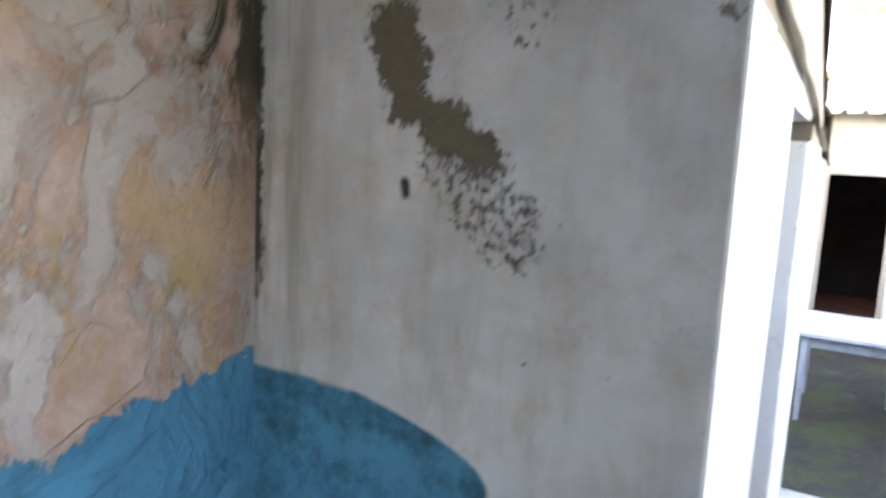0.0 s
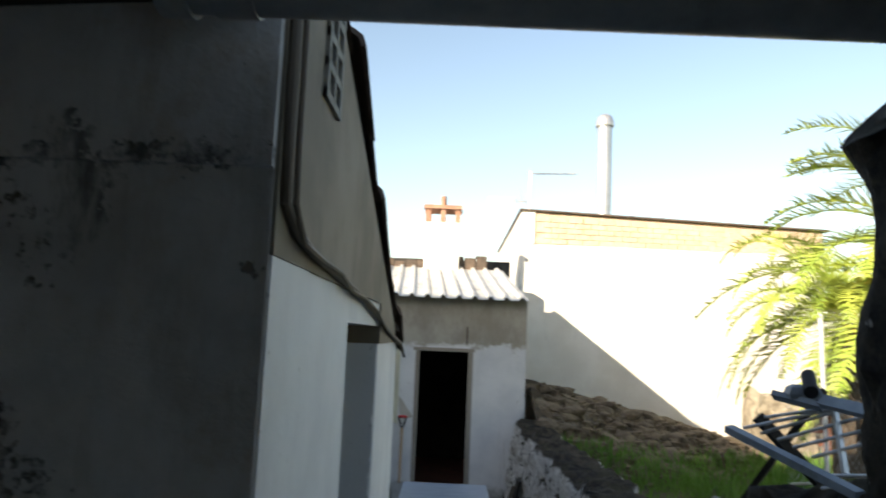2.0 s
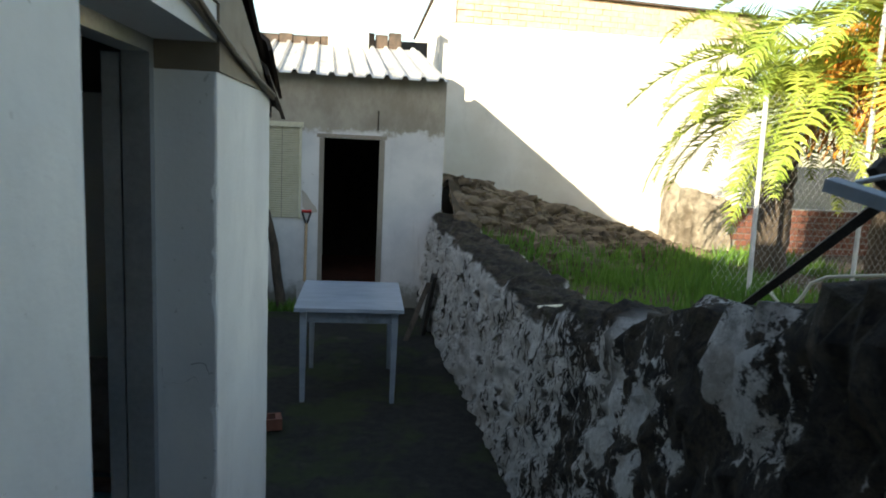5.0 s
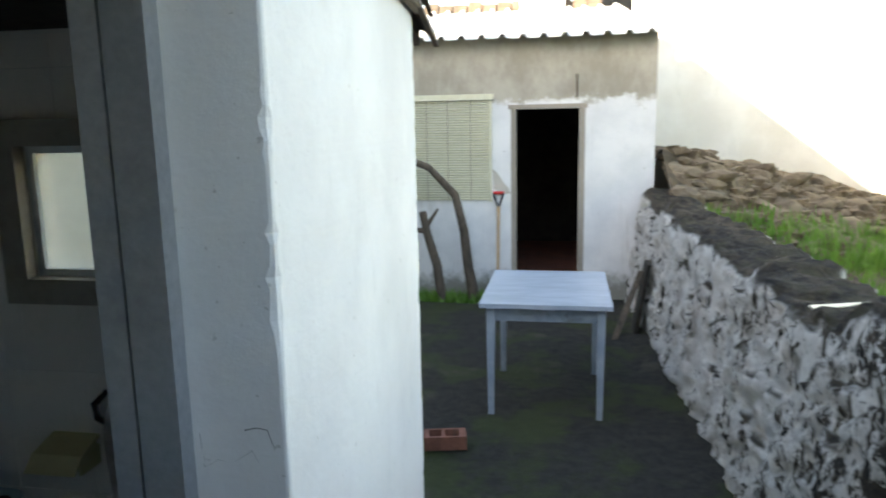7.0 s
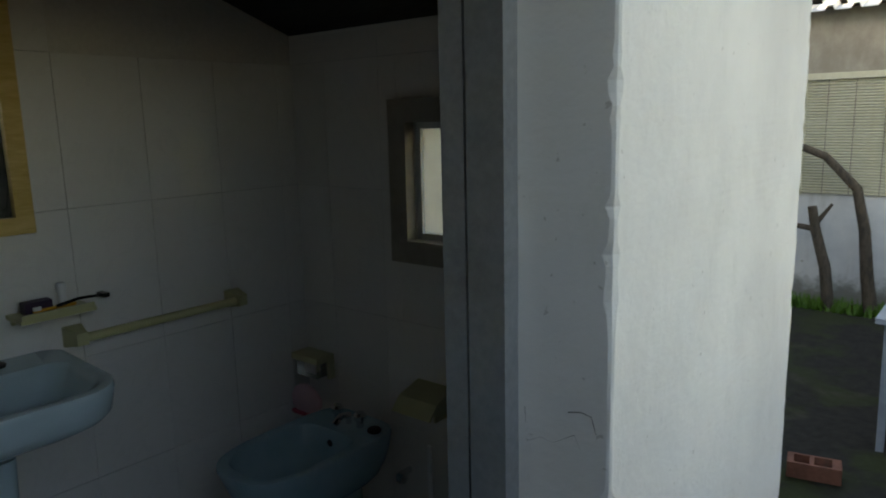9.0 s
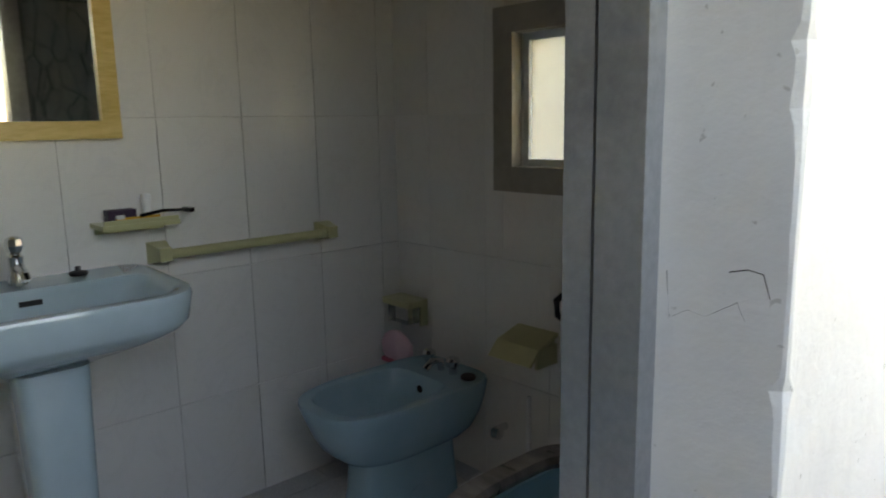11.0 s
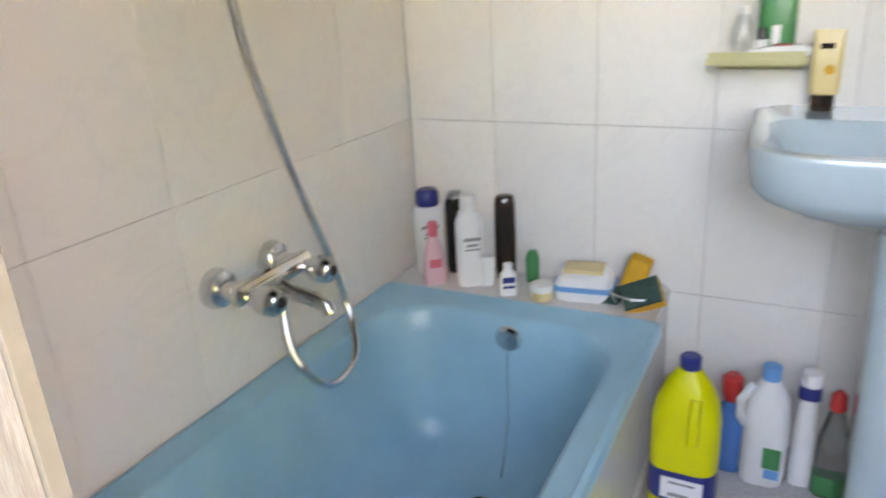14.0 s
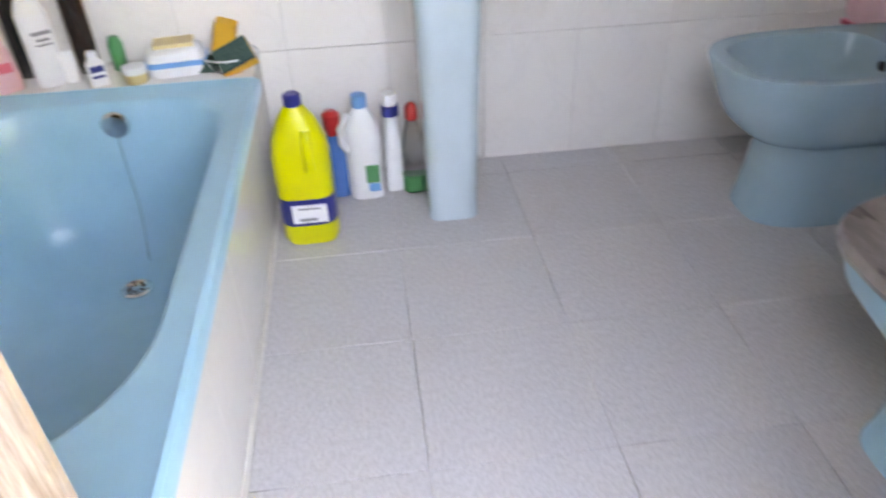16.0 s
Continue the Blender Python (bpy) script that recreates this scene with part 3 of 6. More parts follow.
def arch_tile_mesh():
    bm = B()
    o, i = [], []
    for k in range(7):
        a = math.pi * k / 6
        o.append((0.085 * math.cos(a), 0.075 * math.sin(a)))
        i.append((0.07 * math.cos(a), 0.06 * math.sin(a)))
    ring = o + i[::-1]
    loft(bm, [[(x, 0, z) for x, z in ring], [(x * 0.85, 0.42, z * 0.9) for x, z in ring]])
    return bm


tm = part("roof_tile", arch_tile_mesh(), M["roof_tile"], roof, smooth=True)
tm.matrix_basis = pose(-0.05, 2.62, verge(2.62) + 0.045, -19.8 + 180, 180, 0)
tilt = Euler((radians(-19.8), 0, 0))
spots = [(-0.058 - 0.19 * c, 2.45 - 0.36 * k) for c in range(3) for k in range(8)]
for k, (x, y) in enumerate(spots):
    o = tm if k == 0 else tm.copy()
    if k:
        scene.collection.objects.link(o)
    o.matrix_basis = Matrix.Translation((x + random.uniform(-.02, .02), y, verge(y) + 0.045 + random.uniform(0, .02))) @ tilt.to_matrix().to_4x4()

for k, (x, z) in enumerate(((-0.045, 2.045), (-0.22, 2.05), (-0.40, 2.05))):
    o = tm.copy()
    scene.collection.objects.link(o)
    o.matrix_basis = Matrix.Translation((x, 2.86, z)) @ Euler((radians(-19.8), 0, radians(180))).to_matrix().to_4x4() @ Matrix.Rotation(radians(39.6), 4, "X")
# unseen mass added to block the sun; its top line is cut to fit the yard's shade
bm = B()
prof = [(-8, -0.1), (8.6, -0.1), (8.6, 2.5), (3.45, 5.05), (0.4, 4.95), (-3.0, 6.2), (-8, 9.5)]
loft(bm, [[(-3.0, y, z) for y, z in prof], [(-6.0, y, z) for y, z in prof]])
structure("wall_shade_block", bm, M["nb_plinth"], "added unseen building mass that shades the yard", "wall")


def wall_tiles(parent, mesh_cache, axis, plane, u0, u1, z0, z1, us, zs, out, hole=None):
    """Glazed tiles as pieces on a wall. axis: which coordinate is constant; out: the way they face."""
    ul = [u0] + [u for u in us if u0 + 0.01 < u < u1 - 0.01] + [u1]
    zl = [z0] + [z for z in zs if z0 + 0.01 < z < z1 - 0.01] + [z1]
    for a, b in zip(ul, ul[1:]):
        for c, d in zip(zl, zl[1:]):
            rects = [(a, b, c, d)]
            if hole:
                h0, h1, g0, g1 = hole
                if a < h1 and b > h0 and c < g1 and d > g0:
                    rects = []
                    if a < h0: rects.append((a, h0, c, d))
                    if b > h1: rects.append((h1, b, c, d))
                    lo, hi = max(a, h0), min(b, h1)
                    if c < g0: rects.append((lo, hi, c, g0))
                    if d > g1: rects.append((lo, hi, g1, d))
            for e, f, g, h in rects:
                if f - e < 0.012 or h - g < 0.012:
                    continue
                o = new("tile", mesh_cache)
                o.parent = parent
                w = 0.0011
                su, sz = f - e - w, h - g - w
                if axis == "x":
                    o.matrix_basis = Matrix.LocRotScale((plane, (e + f) / 2, (g + h) / 2), Euler((0, radians(90 * out), 0)), (sz, su, 1))
                elif axis == "y":
                    o.matrix_basis = Matrix.LocRotScale(((e + f) / 2, plane, (g + h) / 2), Euler((radians(-90 * out), 0, 0)), (su, sz, 1))
                else:
                    o.matrix_basis = Matrix.LocRotScale(((e + f) / 2, (g + h) / 2, plane), None, (su, sz, 1))


def tile_mesh(name, mat, thick=0.006, bev=0.0022):
    bm = B()
    lo = [(x, y, -0.002) for x, y in ((-.5, -.5), (.5, -.5), (.5, .5), (-.5, .5))]
    mid = [(x, y, thick * 0.8) for x, y, z in lo]
    top = [(x * (1 - 2 * bev), y * (1 - 2 * bev), thick) for x, y, z in lo]
    loft(bm, [lo, mid, top])
    me = bpy.data.meshes.new(name)
    bmesh.ops.recalc_face_normals(bm, faces=bm.faces)
    bm.to_mesh(me)
    bm.free()
    me.materials.append(mat)
    return me


# ---- bathroom door ----
def bathroom_door():
    fr = empty("door_frame", "grey aluminium door frame set in the reveal", "door frame", (0, 0, 0))
    tagged(fr, kind="structure")
    part("jamb_post", boxes((-0.215, -0.15, DF - 0.035, DF, 0.394, 2.20)), M["alu"], fr, bevel=0.004)
    part("jamb_post", boxes((-0.215, -0.15, DN, DN + 0.08, 0.394, 2.20)), M["frame_white"], fr, "flaking white painted frame post", bevel=0.006)
    part("edge_bead", boxes((-0.222, -0.2155, DN + 0.05, DN + 0.083, 0.40, 2.19)), M["brown_frame"], fr, "bare brown wooden bead", bevel=0.002)
    part("head_rail", boxes((-0.215, -0.15, DN + 0.08, DF - 0.035, 2.165, 2.20)), M["alu"], fr, bevel=0.004)
    part("threshold", boxes((-0.30, 0.0, DN, DF, 0.30, 0.40)), M["concrete"], fr, bevel=0.01)
    d = empty("bathroom_door", "open grey aluminium door with leaf-patterned glass panels", "door", (-0.24, DF - 0.035, 0.0), 0)
    d.rotation_euler = (0, 0, radians(-DOOR_OPEN))
    w, h0, h1 = 0.70, 0.405, 2.16
    t = 0.02
    part("stile", boxes((-t, t, -0.07, 0, h0, h1)), M["alu"], d, bevel=0.004)
    part("stile", boxes((-t, t, -w, -w + 0.07, h0, h1)), M["alu"], d, bevel=0.004)
    for z0, z1 in ((h0, h0 + 0.10), (0.98, 1.05), (h1 - 0.08, h1)):
        part("rail", boxes((-t + 0.001, t - 0.001, -w + 0.07, -0.07, z0, z1)), M["alu"], d, bevel=0.004)
    for z0, z1 in ((h0 + 0.10, 0.98), (1.05, h1 - 0.08)):
        g = part("glass_pane", boxes((-0.003, 0.003, -w + 0.072, -0.072, z0 + 0.002, z1 - 0.002)), M["glass"], d, "leaf-patterned pressed glass")
        g.visible_shadow = False
        part("gasket", boxes((-0.008, 0.008, -w + 0.07, -w + 0.076, z0, z1), (-0.008, 0.008, -0.076, -0.07, z0, z1), (-0.008, 0.008, -w + 0.076, -0.076, z0, z0 + 0.006), (-0.008, 0.008, -w + 0.076, -0.076, z1 - 0.006, z1)), M["gasket"], g)
    hd = part("door_handle", lathe(B(), [(0.012, 0), (0.012, 0.045), (0.01, 0.05)], 12, (0, 0, 0), "x"), M["alu"], d, "small grey lever handle", True)
    hd.location = (t, -w + 0.035, 1.38)
    part("lever", boxes((t + 0.035, t + 0.05, -w + 0.03, -w + 0.13, 1.372, 1.388)), M["alu"], d, bevel=0.004)


DOOR_OPEN = 176
bathroom_door()


# ---- bathroom fixtures ----
RIM = 0.76


def bathtub():
    tb = empty("bathtub", "sky blue enamelled bathtub built in behind a white tiled panel", "bathtub", (0, 0, 0))
    x0, x1, y0, y1 = -1.498, -0.230, 0.277, 0.952
    cx, cy, w, h = (x0 + x1) / 2, (y0 + y1) / 2, x1 - x0, y1 - y0
    bm = B()
    edge = [(0.02, 0.012, -0.034), (0.0, 0.014, -0.028), (0.0, 0.016, -0.008), (0.008, 0.02, -0.001), (0.026, 0.03, 0.001), (0.038, 0.035, -0.004)]
    loops = [rrect(cx, cy, w - d, h - d, r, RIM + dz, 10) for d, r, dz in edge]
    bowl = [(-1.425, -0.392, 0.338, 0.898, 0.15, -0.005), (-1.420, -0.397, 0.342, 0.893, 0.15, -0.007), (-1.412, -0.405, 0.349, 0.886, 0.15, -0.018), (-1.404, -0.425, 0.357, 0.878, 0.15, -0.06), (-1.390, -0.475, 0.372, 0.862, 0.15, -0.17), (-1.372, -0.54, 0.390, 0.845, 0.14, -0.27),
            (-1.345, -0.60, 0.415, 0.82, 0.12, -0.318), (-1.29, -0.72, 0.455, 0.78, 0.10, -0.341), (-1.22, -0.82, 0.52, 0.72, 0.06, -0.350), (-1.15, -0.95, 0.59, 0.66, 0.02, -0.353)]
    for xa, xb, ya, yb, r, dz in bowl:
        lp = []
        for px, py, a0 in ((xb, yb, 0), (xa, yb, 90), (xa, ya, 180), (xb, ya, 270)):
            rr = min(r * 1.7, (yb - ya) / 2 - 0.002) if px == xb else r
            sx, sy = (-1 if px == xb else 1), (-1 if py == yb else 1)
            lp += [(px + sx * rr + rr * math.cos(radians(a0 + 9 * k)), py + sy * rr + rr * math.sin(radians(a0 + 9 * k)), RIM + dz) for k in range(11)]
        loops.append(lp)
    loft(bm, loops, False, True)
    part("tub_shell", bm, M["blue"], tb, smooth=True)
    ov = part("overflow_plate", lathe(B(), [(0.031, 0), (0.031, 0.006), (0.026, 0.014), (0.012, 0.017)], 20, (0, 0, 0), "x"), M["chrome"], tb, "round chrome overflow plate", True)
    ov.location = (-1.406, 0.638, RIM - 0.052)
    ov.rotation_euler = (0, radians(6), 0)
    part("plug_chain", tube(B(), [(-1.393, 0.638, RIM - 0.08), (-1.385, 0.640, RIM - 0.16), (-1.372, 0.645, RIM - 0.24), (-1.33, 0.65, RIM - 0.315), (-1.285, 0.66, RIM - 0.336)], 0.0024, 5), M["chrome"], tb)
    part("drain", lathe(B(), [(0.034, 0), (0.034, 0.004), (0.028, 0.006), (0.024, 0.003), (0.0, 0.003)], 20, (-1.197, 0.648, RIM - 0.351), "z"), M["chrome"], tb, "chrome drain grid", True)
    bm = B()
    for k in range(7):
        a = 2 * math.pi * k / 7
        lathe(bm, [(0.005, 0.0), (0.005, 0.001)], 6, (-1.197 + 0.016 * math.cos(a), 0.648 + 0.016 * math.sin(a), RIM - 0.3445))
    part("drain_hole", bm, M["gasket"], tb)
    return tb


bathtub()
LEDGE = 0.745
structure("ledge_far", boxes((-1.676, -1.500, 0.277, 0.928, 0.39, LEDGE)), M["grout"], "narrow white tiled ledge between bathtub and wall", "ledge")
structure("bath_panel", boxes((-1.500, -0.226, 0.905, 0.928, 0.39, RIM - 0.035)), M["grout"], "white tiled panel along the bathtub", "panel")


def wash_basin():
    s = empty("wash_basin", "pale blue china wash basin on a tapered pedestal", "sink", (0, 0, 0))
    cy, z = 1.38, 1.185
    bm = B()
    xb = -1.674

    def lp(front, half, r, zz, back=0.0, n=8):
        # plan outline: straight back, rounded tapered front
        pts = []
        x0, x1 = xb + back, front
        for px, py, a0 in ((x1, half, 0), (x0, half, 90), (x0, -half, 180), (x1, -half, 270)):
            rr = r if px == x1 else min(r, 0.05)
            sx = -1 if px == x1 else 1
            sy = -1 if py > 0 else 1
            for k in range(n + 1):
                a = radians(a0 + 90 * k / n)
                x, y = px + sx * rr + rr * math.cos(a), py + sy * rr + rr * math.sin(a)
                y *= 1 - 0.06 * (x - x0) / max(0.01, x1 - x0)
                pts.append((x, cy + y, zz))
        return pts
    loops = [lp(-1.47, 0.09, 0.05, z - 0.195), lp(-1.42, 0.15, 0.07, z - 0.165), lp(-1.30, 0.235, 0.10, z - 0.118), lp(-1.245, 0.280, 0.11, z - 0.088), lp(-1.232, 0.295, 0.115, z - 0.070),
             lp(-1.222, 0.302, 0.115, z - 0.012), lp(-1.226, 0.299, 0.112, z), lp(-1.245, 0.285, 0.10, z + 0.003, 0.002),
             lp(-1.262, 0.268, 0.09, z - 0.004, 0.115), lp(-1.272, 0.258, 0.09, z - 0.02, 0.125), lp(-1.30, 0.225, 0.09, z - 0.09, 0.14), lp(-1.36, 0.16, 0.07, z - 0.13, 0.17), lp(-1.43, 0.05, 0.03, z - 0.14, 0.2)]
    loft(bm, loops)
    part("basin", bm, M["ceramic"], s, smooth=True)
    part("pedestal", loft(B(), [rrect(-1.45, 1.377, w, h, 0.03, zz) for w, h, zz in ((0.165, 0.124, 0.394), (0.162, 0.120, 0.43), (0.155, 0.130, 0.70), (0.16, 0.14, 0.90), (0.165, 0.15, 1.03))]), M["ceramic"], s, smooth=True)
    part("overflow_slot", boxes((-1.552, -1.541, cy - 0.024, cy + 0.024, z - 0.040, z - 0.028)), M["gasket"], s, "dark overflow slot", bevel=0.002)
    part("outlet", lathe(B(), [(0.022, 0), (0.022, 0.004), (0.015, 0.003)], 16, (-1.42, cy, z - 0.138)), M["chrome"], s, smooth=True)
    tp = empty("basin_tap", "chrome mixer tap with a faceted knob", "tap", (-1.605, cy - 0.008, z + 0.003))
    part("body", lathe(B(), [(0.022, 0), (0.022, 0.012), (0.017, 0.03), (0.016, 0.06), (0.018, 0.066), (0.012, 0.072)], 16), M["chrome"], tp, smooth=True)
    part("spout", tube(B(), [(0, 0, 0.035), (0.04, 0, 0.045), (0.085, 0, 0.032), (0.09, 0, 0.022)], 0.011, 10, 0.009), M["chrome"], tp, smooth=True)
    part("knob", lathe(B(), [(0.008, 0.07), (0.016, 0.078), (0.021, 0.092), (0.018, 0.108), (0.008, 0.114)], 8), M["chrome"], tp)
    pl = empty("basin_plug", "black rubber plug lying on the basin rim", "plug", (-1.612, cy + 0.125, z + 0.003))
    part("disc", lathe(B(), [(0.020, 0), (0.022, 0.006), (0.019, 0.010), (0.007, 0.012), (0.007, 0.022)], 14), M["gasket"], pl, smooth=True)
    return s


wash_basin()


def pan_loops(rows, cx, y0):
    """Rounded plan outlines: (width, length, height, setback of the back edge)."""
    out = []
    for w, ln, z, back in rows:
        pts = []
        n = 36
        for k in range(n):
            a = 2 * math.pi * k / n
            u, v = math.cos(a), math.sin(a)
            e = 0.62 if v < 0 else 0.42
            x = math.copysign(abs(u) ** e, u) * w / 2
            y = math.copysign(abs(v) ** (0.8 if v < 0 else 0.35), v) * ln / 2
            pts.append((cx + x, y0 - back - ln / 2 + y, z))
        out.append(pts)
    return out


def bidet():
    b = empty("bidet", "pale blue china bidet with chrome taps", "bidet", (0, 0, 0))
    cx, y0 = -1.300, 2.515
    z = 0.785
    rows = [(0.225, 0.35, 0.394, 0.09), (0.225, 0.35, 0.41, 0.09), (0.205, 0.33, 0.50, 0.095), (0.195, 0.32, 0.575, 0.10), (0.20, 0.325, 0.600, 0.10), (0.245, 0.40, 0.615, 0.07), (0.285, 0.455, 0.640, 0.045), (0.315, 0.505, 0.685, 0.02), (0.335, 0.54, 0.735, 0.005), (0.345, 0.56, 0.772, 0.0), (0.342, 0.556, z, 0.003), (0.325, 0.54, z + 0.002, 0.012)]
    rows += [(0.27, 0.365, z - 0.002, 0.155), (0.255, 0.35, z - 0.02, 0.163), (0.225, 0.31, z - 0.07, 0.18), (0.16, 0.22, z - 0.11, 0.22), (0.06, 0.1, z - 0.12, 0.28)]
    part("bowl", loft(B(), pan_loops(rows, cx, y0)), M["bidet"], b, smooth=True)
    part("foot_recess", lathe(B(), [(0.045, 0), (0.045, 0.003), (0.038, 0.004), (0.034, -0.004), (0.0, -0.004)], 20, (cx + 0.100, y0 - 0.27, 0.46), "x"), M["bidet"], b, smooth=True)
    for dx in (-0.055, 0.055):
        part("tap_knob", lathe(B(), [(0.013, 0), (0.013, 0.02), (0.02, 0.026), (0.022, 0.042), (0.015, 0.052)], 10, (cx + dx, y0 - 0.085, z)), M["chrome"], b, "chrome tap knob", True)
    part("spout", tube(B(), [(cx, y0 - 0.085, z), (cx, y0 - 0.085, z + 0.03), (cx, y0 - 0.12, z + 0.035), (cx, y0 - 0.15, z + 0.015)], 0.011, 8), M["chrome"], b, smooth=True)
    part("overflow_hole", lathe(B(), [(0.012, 0), (0.012, 0.002)], 12, (cx, y0 - 0.175, z - 0.04), "y"), M["gasket"], b)
    p = empty("bidet_plug", "black rubber plug on the bidet", "plug", (cx + 0.122, y0 - 0.085, z + 0.002))
    part("disc", lathe(B(), [(0.022, 0), (0.024, 0.006), (0.02, 0.012), (0.006, 0.014)], 14), M["gasket"], p, smooth=True)
    v = empty("stop_valve", "small chrome stop valve under the bidet", "valve", (cx + 0.145, 2.572, 0.60))
    part("pipe", lathe(B(), [(0.011, 0), (0.011, -0.06)], 10, (0, 0, 0), "y"), M["chrome"], v, smooth=True)
    part("knob", lathe(B(), [(0.014, 0), (0.02, 0.008), (0.018, 0.03), (0.01, 0.035)], 12, (0.0, -0.06, 0), "x"), M["chrome"], v, smooth=True)


bidet()


def toilet():
    t = empty("toilet", "blue china toilet with brown marbled seat, lid raised", "toilet", (0, 0, 0))
    cx, y0 = -0.535, 2.375
    z = 0.785
    rows = [(0.22, 0.42, 0.394, 0.02), (0.21, 0.40, 0.42, 0.03), (0.20, 0.36, 0.52, 0.05), (0.27, 0.46, 0.62, 0.0), (0.345, 0.55, 0.73, 0.0), (0.36, 0.565, z - 0.012, 0.0), (0.35, 0.555, z - 0.008, 0.005)]
    rows += [(0.25, 0.38, z - 0.01, 0.115), (0.235, 0.365, z - 0.05, 0.12), (0.18, 0.29, z - 0.16, 0.15), (0.09, 0.15, z - 0.20, 0.22)]
    part("bowl", loft(B(), pan_loops(rows, cx, y0)), M["blue"], t, smooth=True)
    srows = [(0.365, 0.47, z - 0.007, 0.10), (0.375, 0.48, z + 0.004, 0.095), (0.365, 0.47, z + 0.018, 0.10), (0.27, 0.37, z + 0.018, 0.15), (0.25, 0.35, z + 0.006, 0.16), (0.26, 0.36, z - 0.007, 0.155)]
    L = pan_loops(srows, cx, y0)
    part("seat", loft(B(), L + [L[0]], False, False), M["seat"], t, "brown marbled plastic seat", True)
    lid = [[(x, y0 - 0.05 - (0.02 if q else 0.0) - 0.04 * ((zz - z) / 0.4), zz) for x, zz in [(cx + (p[0] - cx), z + 0.02 + (y0 - 0.1 - p[1]) * 0.9) for p in L[2]]] for q in (0, 1)]
    part("lid", loft(B(), lid), M["seat"], t, "raised brown plastic lid", True)
    tank = part("cistern", loft(B(), [rrect(cx, 2.49, 0.36, 0.14, 0.03, zz) for zz in (0.80, 0.82, 1.10, 1.12)]), M["blue"], t, smooth=True)
    part("button", lathe(B(), [(0.022, 1.12), (0.022, 1.13), (0.015, 1.133)], 14, (cx, 2.49, 0)), M["chrome"], t, smooth=True)
    return t


toilet()


def mirror():
    m = empty("wall_mirror", "mirror in a yellow varnished wooden frame", "mirror", (-1.674, 1.375, 1.52))
    w, h, f = 0.56, 0.62, 0.045
    part("glass", boxes((0.004, 0.010, -w / 2 + f - 0.005, w / 2 - f + 0.005, f - 0.005, h - f + 0.005)), M["mirror"], m, "grey reflecting mirror glass")
    for r in ((-w / 2, w / 2, 0, f), (-w / 2, w / 2, h - f, h)):
        part("frame_rail", boxes((0, 0.024, r[0], r[1], r[2], r[3])), M["gold"], m, bevel=0.006)
    for a in (-w / 2, w / 2 - f):
        part("frame_stile", boxes((0, 0.023, a, a + f, f, h - f)), M["gold"], m, bevel=0.006)


mirror()


def shelf(y, w, z):
    s = empty("soap_shelf", "small olive-cream plastic bathroom shelf on the tiles", "shelf", (-1.674, y, z), group="bathroom shelves")
    part("tray", boxes((0, 0.105, 0, w, -0.012, 0.0)), M["olive"], s, bevel=0.005)
    part("lip", boxes((0.098, 0.106, 0.004, w - 0.004, 0.0005, 0.012)), M["olive"], s, bevel=0.003)
    part("bracket", boxes((0, 0.012, 0.01, w - 0.01, -0.03, -0.0125)), M["olive"], s, bevel=0.004)


shelf(0.990, 0.175, 1.288)
shelf(1.560, 0.195, 1.306)


def towel_bar():
    t = empty("towel_bar", "olive-cream plastic towel bar on the tiled wall", "towel bar", (-1.674, 1.722, 1.205))
    for y in (0.0, 0.532):
        part("bracket", loft(B(), [[(x, y + s * a, b * s + (1 - s) * 0.004) for a, b in ((-.026, -.024), (.026, -.024), (.026, .034), (-.026, .034))] for x, s in ((0, 1.0), (0.012, 1.0), (0.05, 0.72), (0.072, 0.62))]), M["olive"], t, bevel=0.004)
    part("bar", loft(B(), [[(0.050 + 0.011 * math.cos(a), y, 0.002 + 0.014 * math.sin(a)) for a in [k * math.pi / 6 for k in range(12)]] for y in (0.014, 0.518)]), M["olive"], t, smooth=True)


towel_bar()

# ---- small window in the end wall ----
def bath_window():
    w = empty("window_1", "small frosted window in a grey-brown wooden frame", "window", (0, 0, 0))
    tagged(w, kind="structure")
    o = 0.072
    for r in ((WX0 - o, WX1 + o, WZ1, WZ1 + o), (WX0 - o, WX1 + o, WZ0 - o, WZ0)):
        part("casing", boxes((r[0], r[1], 2.535, 2.578, r[2], r[3])), M["brown_frame"], w, bevel=0.004)
    for a in (WX0 - o, WX1):
        part("casing", boxes((a, a + o, 2.536, 2.578, WZ0, WZ1)), M["brown_frame"], w, bevel=0.004)
    for r in ((WX0, WX0 + 0.02, WZ0, WZ1), (WX1 - 0.02, WX1, WZ0, WZ1), (WX0 + 0.02, WX1 - 0.02, WZ0, WZ0 + 0.02), (WX0 + 0.02, WX1 - 0.02, WZ1 - 0.02, WZ1)):
        part("sash", boxes((r[0], r[1], 2.586, 2.616, r[2], r[3])), M["white_paint"], w, bevel=0.003)
    g = part("pane", boxes((WX0 + 0.018, WX1 - 0.018, 2.598, 2.603, WZ0 + 0.018, WZ1 - 0.018)), M["frost"], w, "bright frosted pane")
    g.visible_shadow = False
    for z in (WZ0 + 0.06, WZ1 - 0.06):
        part("hinge", lathe(B(), [(0.006, -0.03), (0.006, 0.03)], 8, (WX0 - o - 0.004, 2.555, z)), M["gasket"], w)


bath_window()


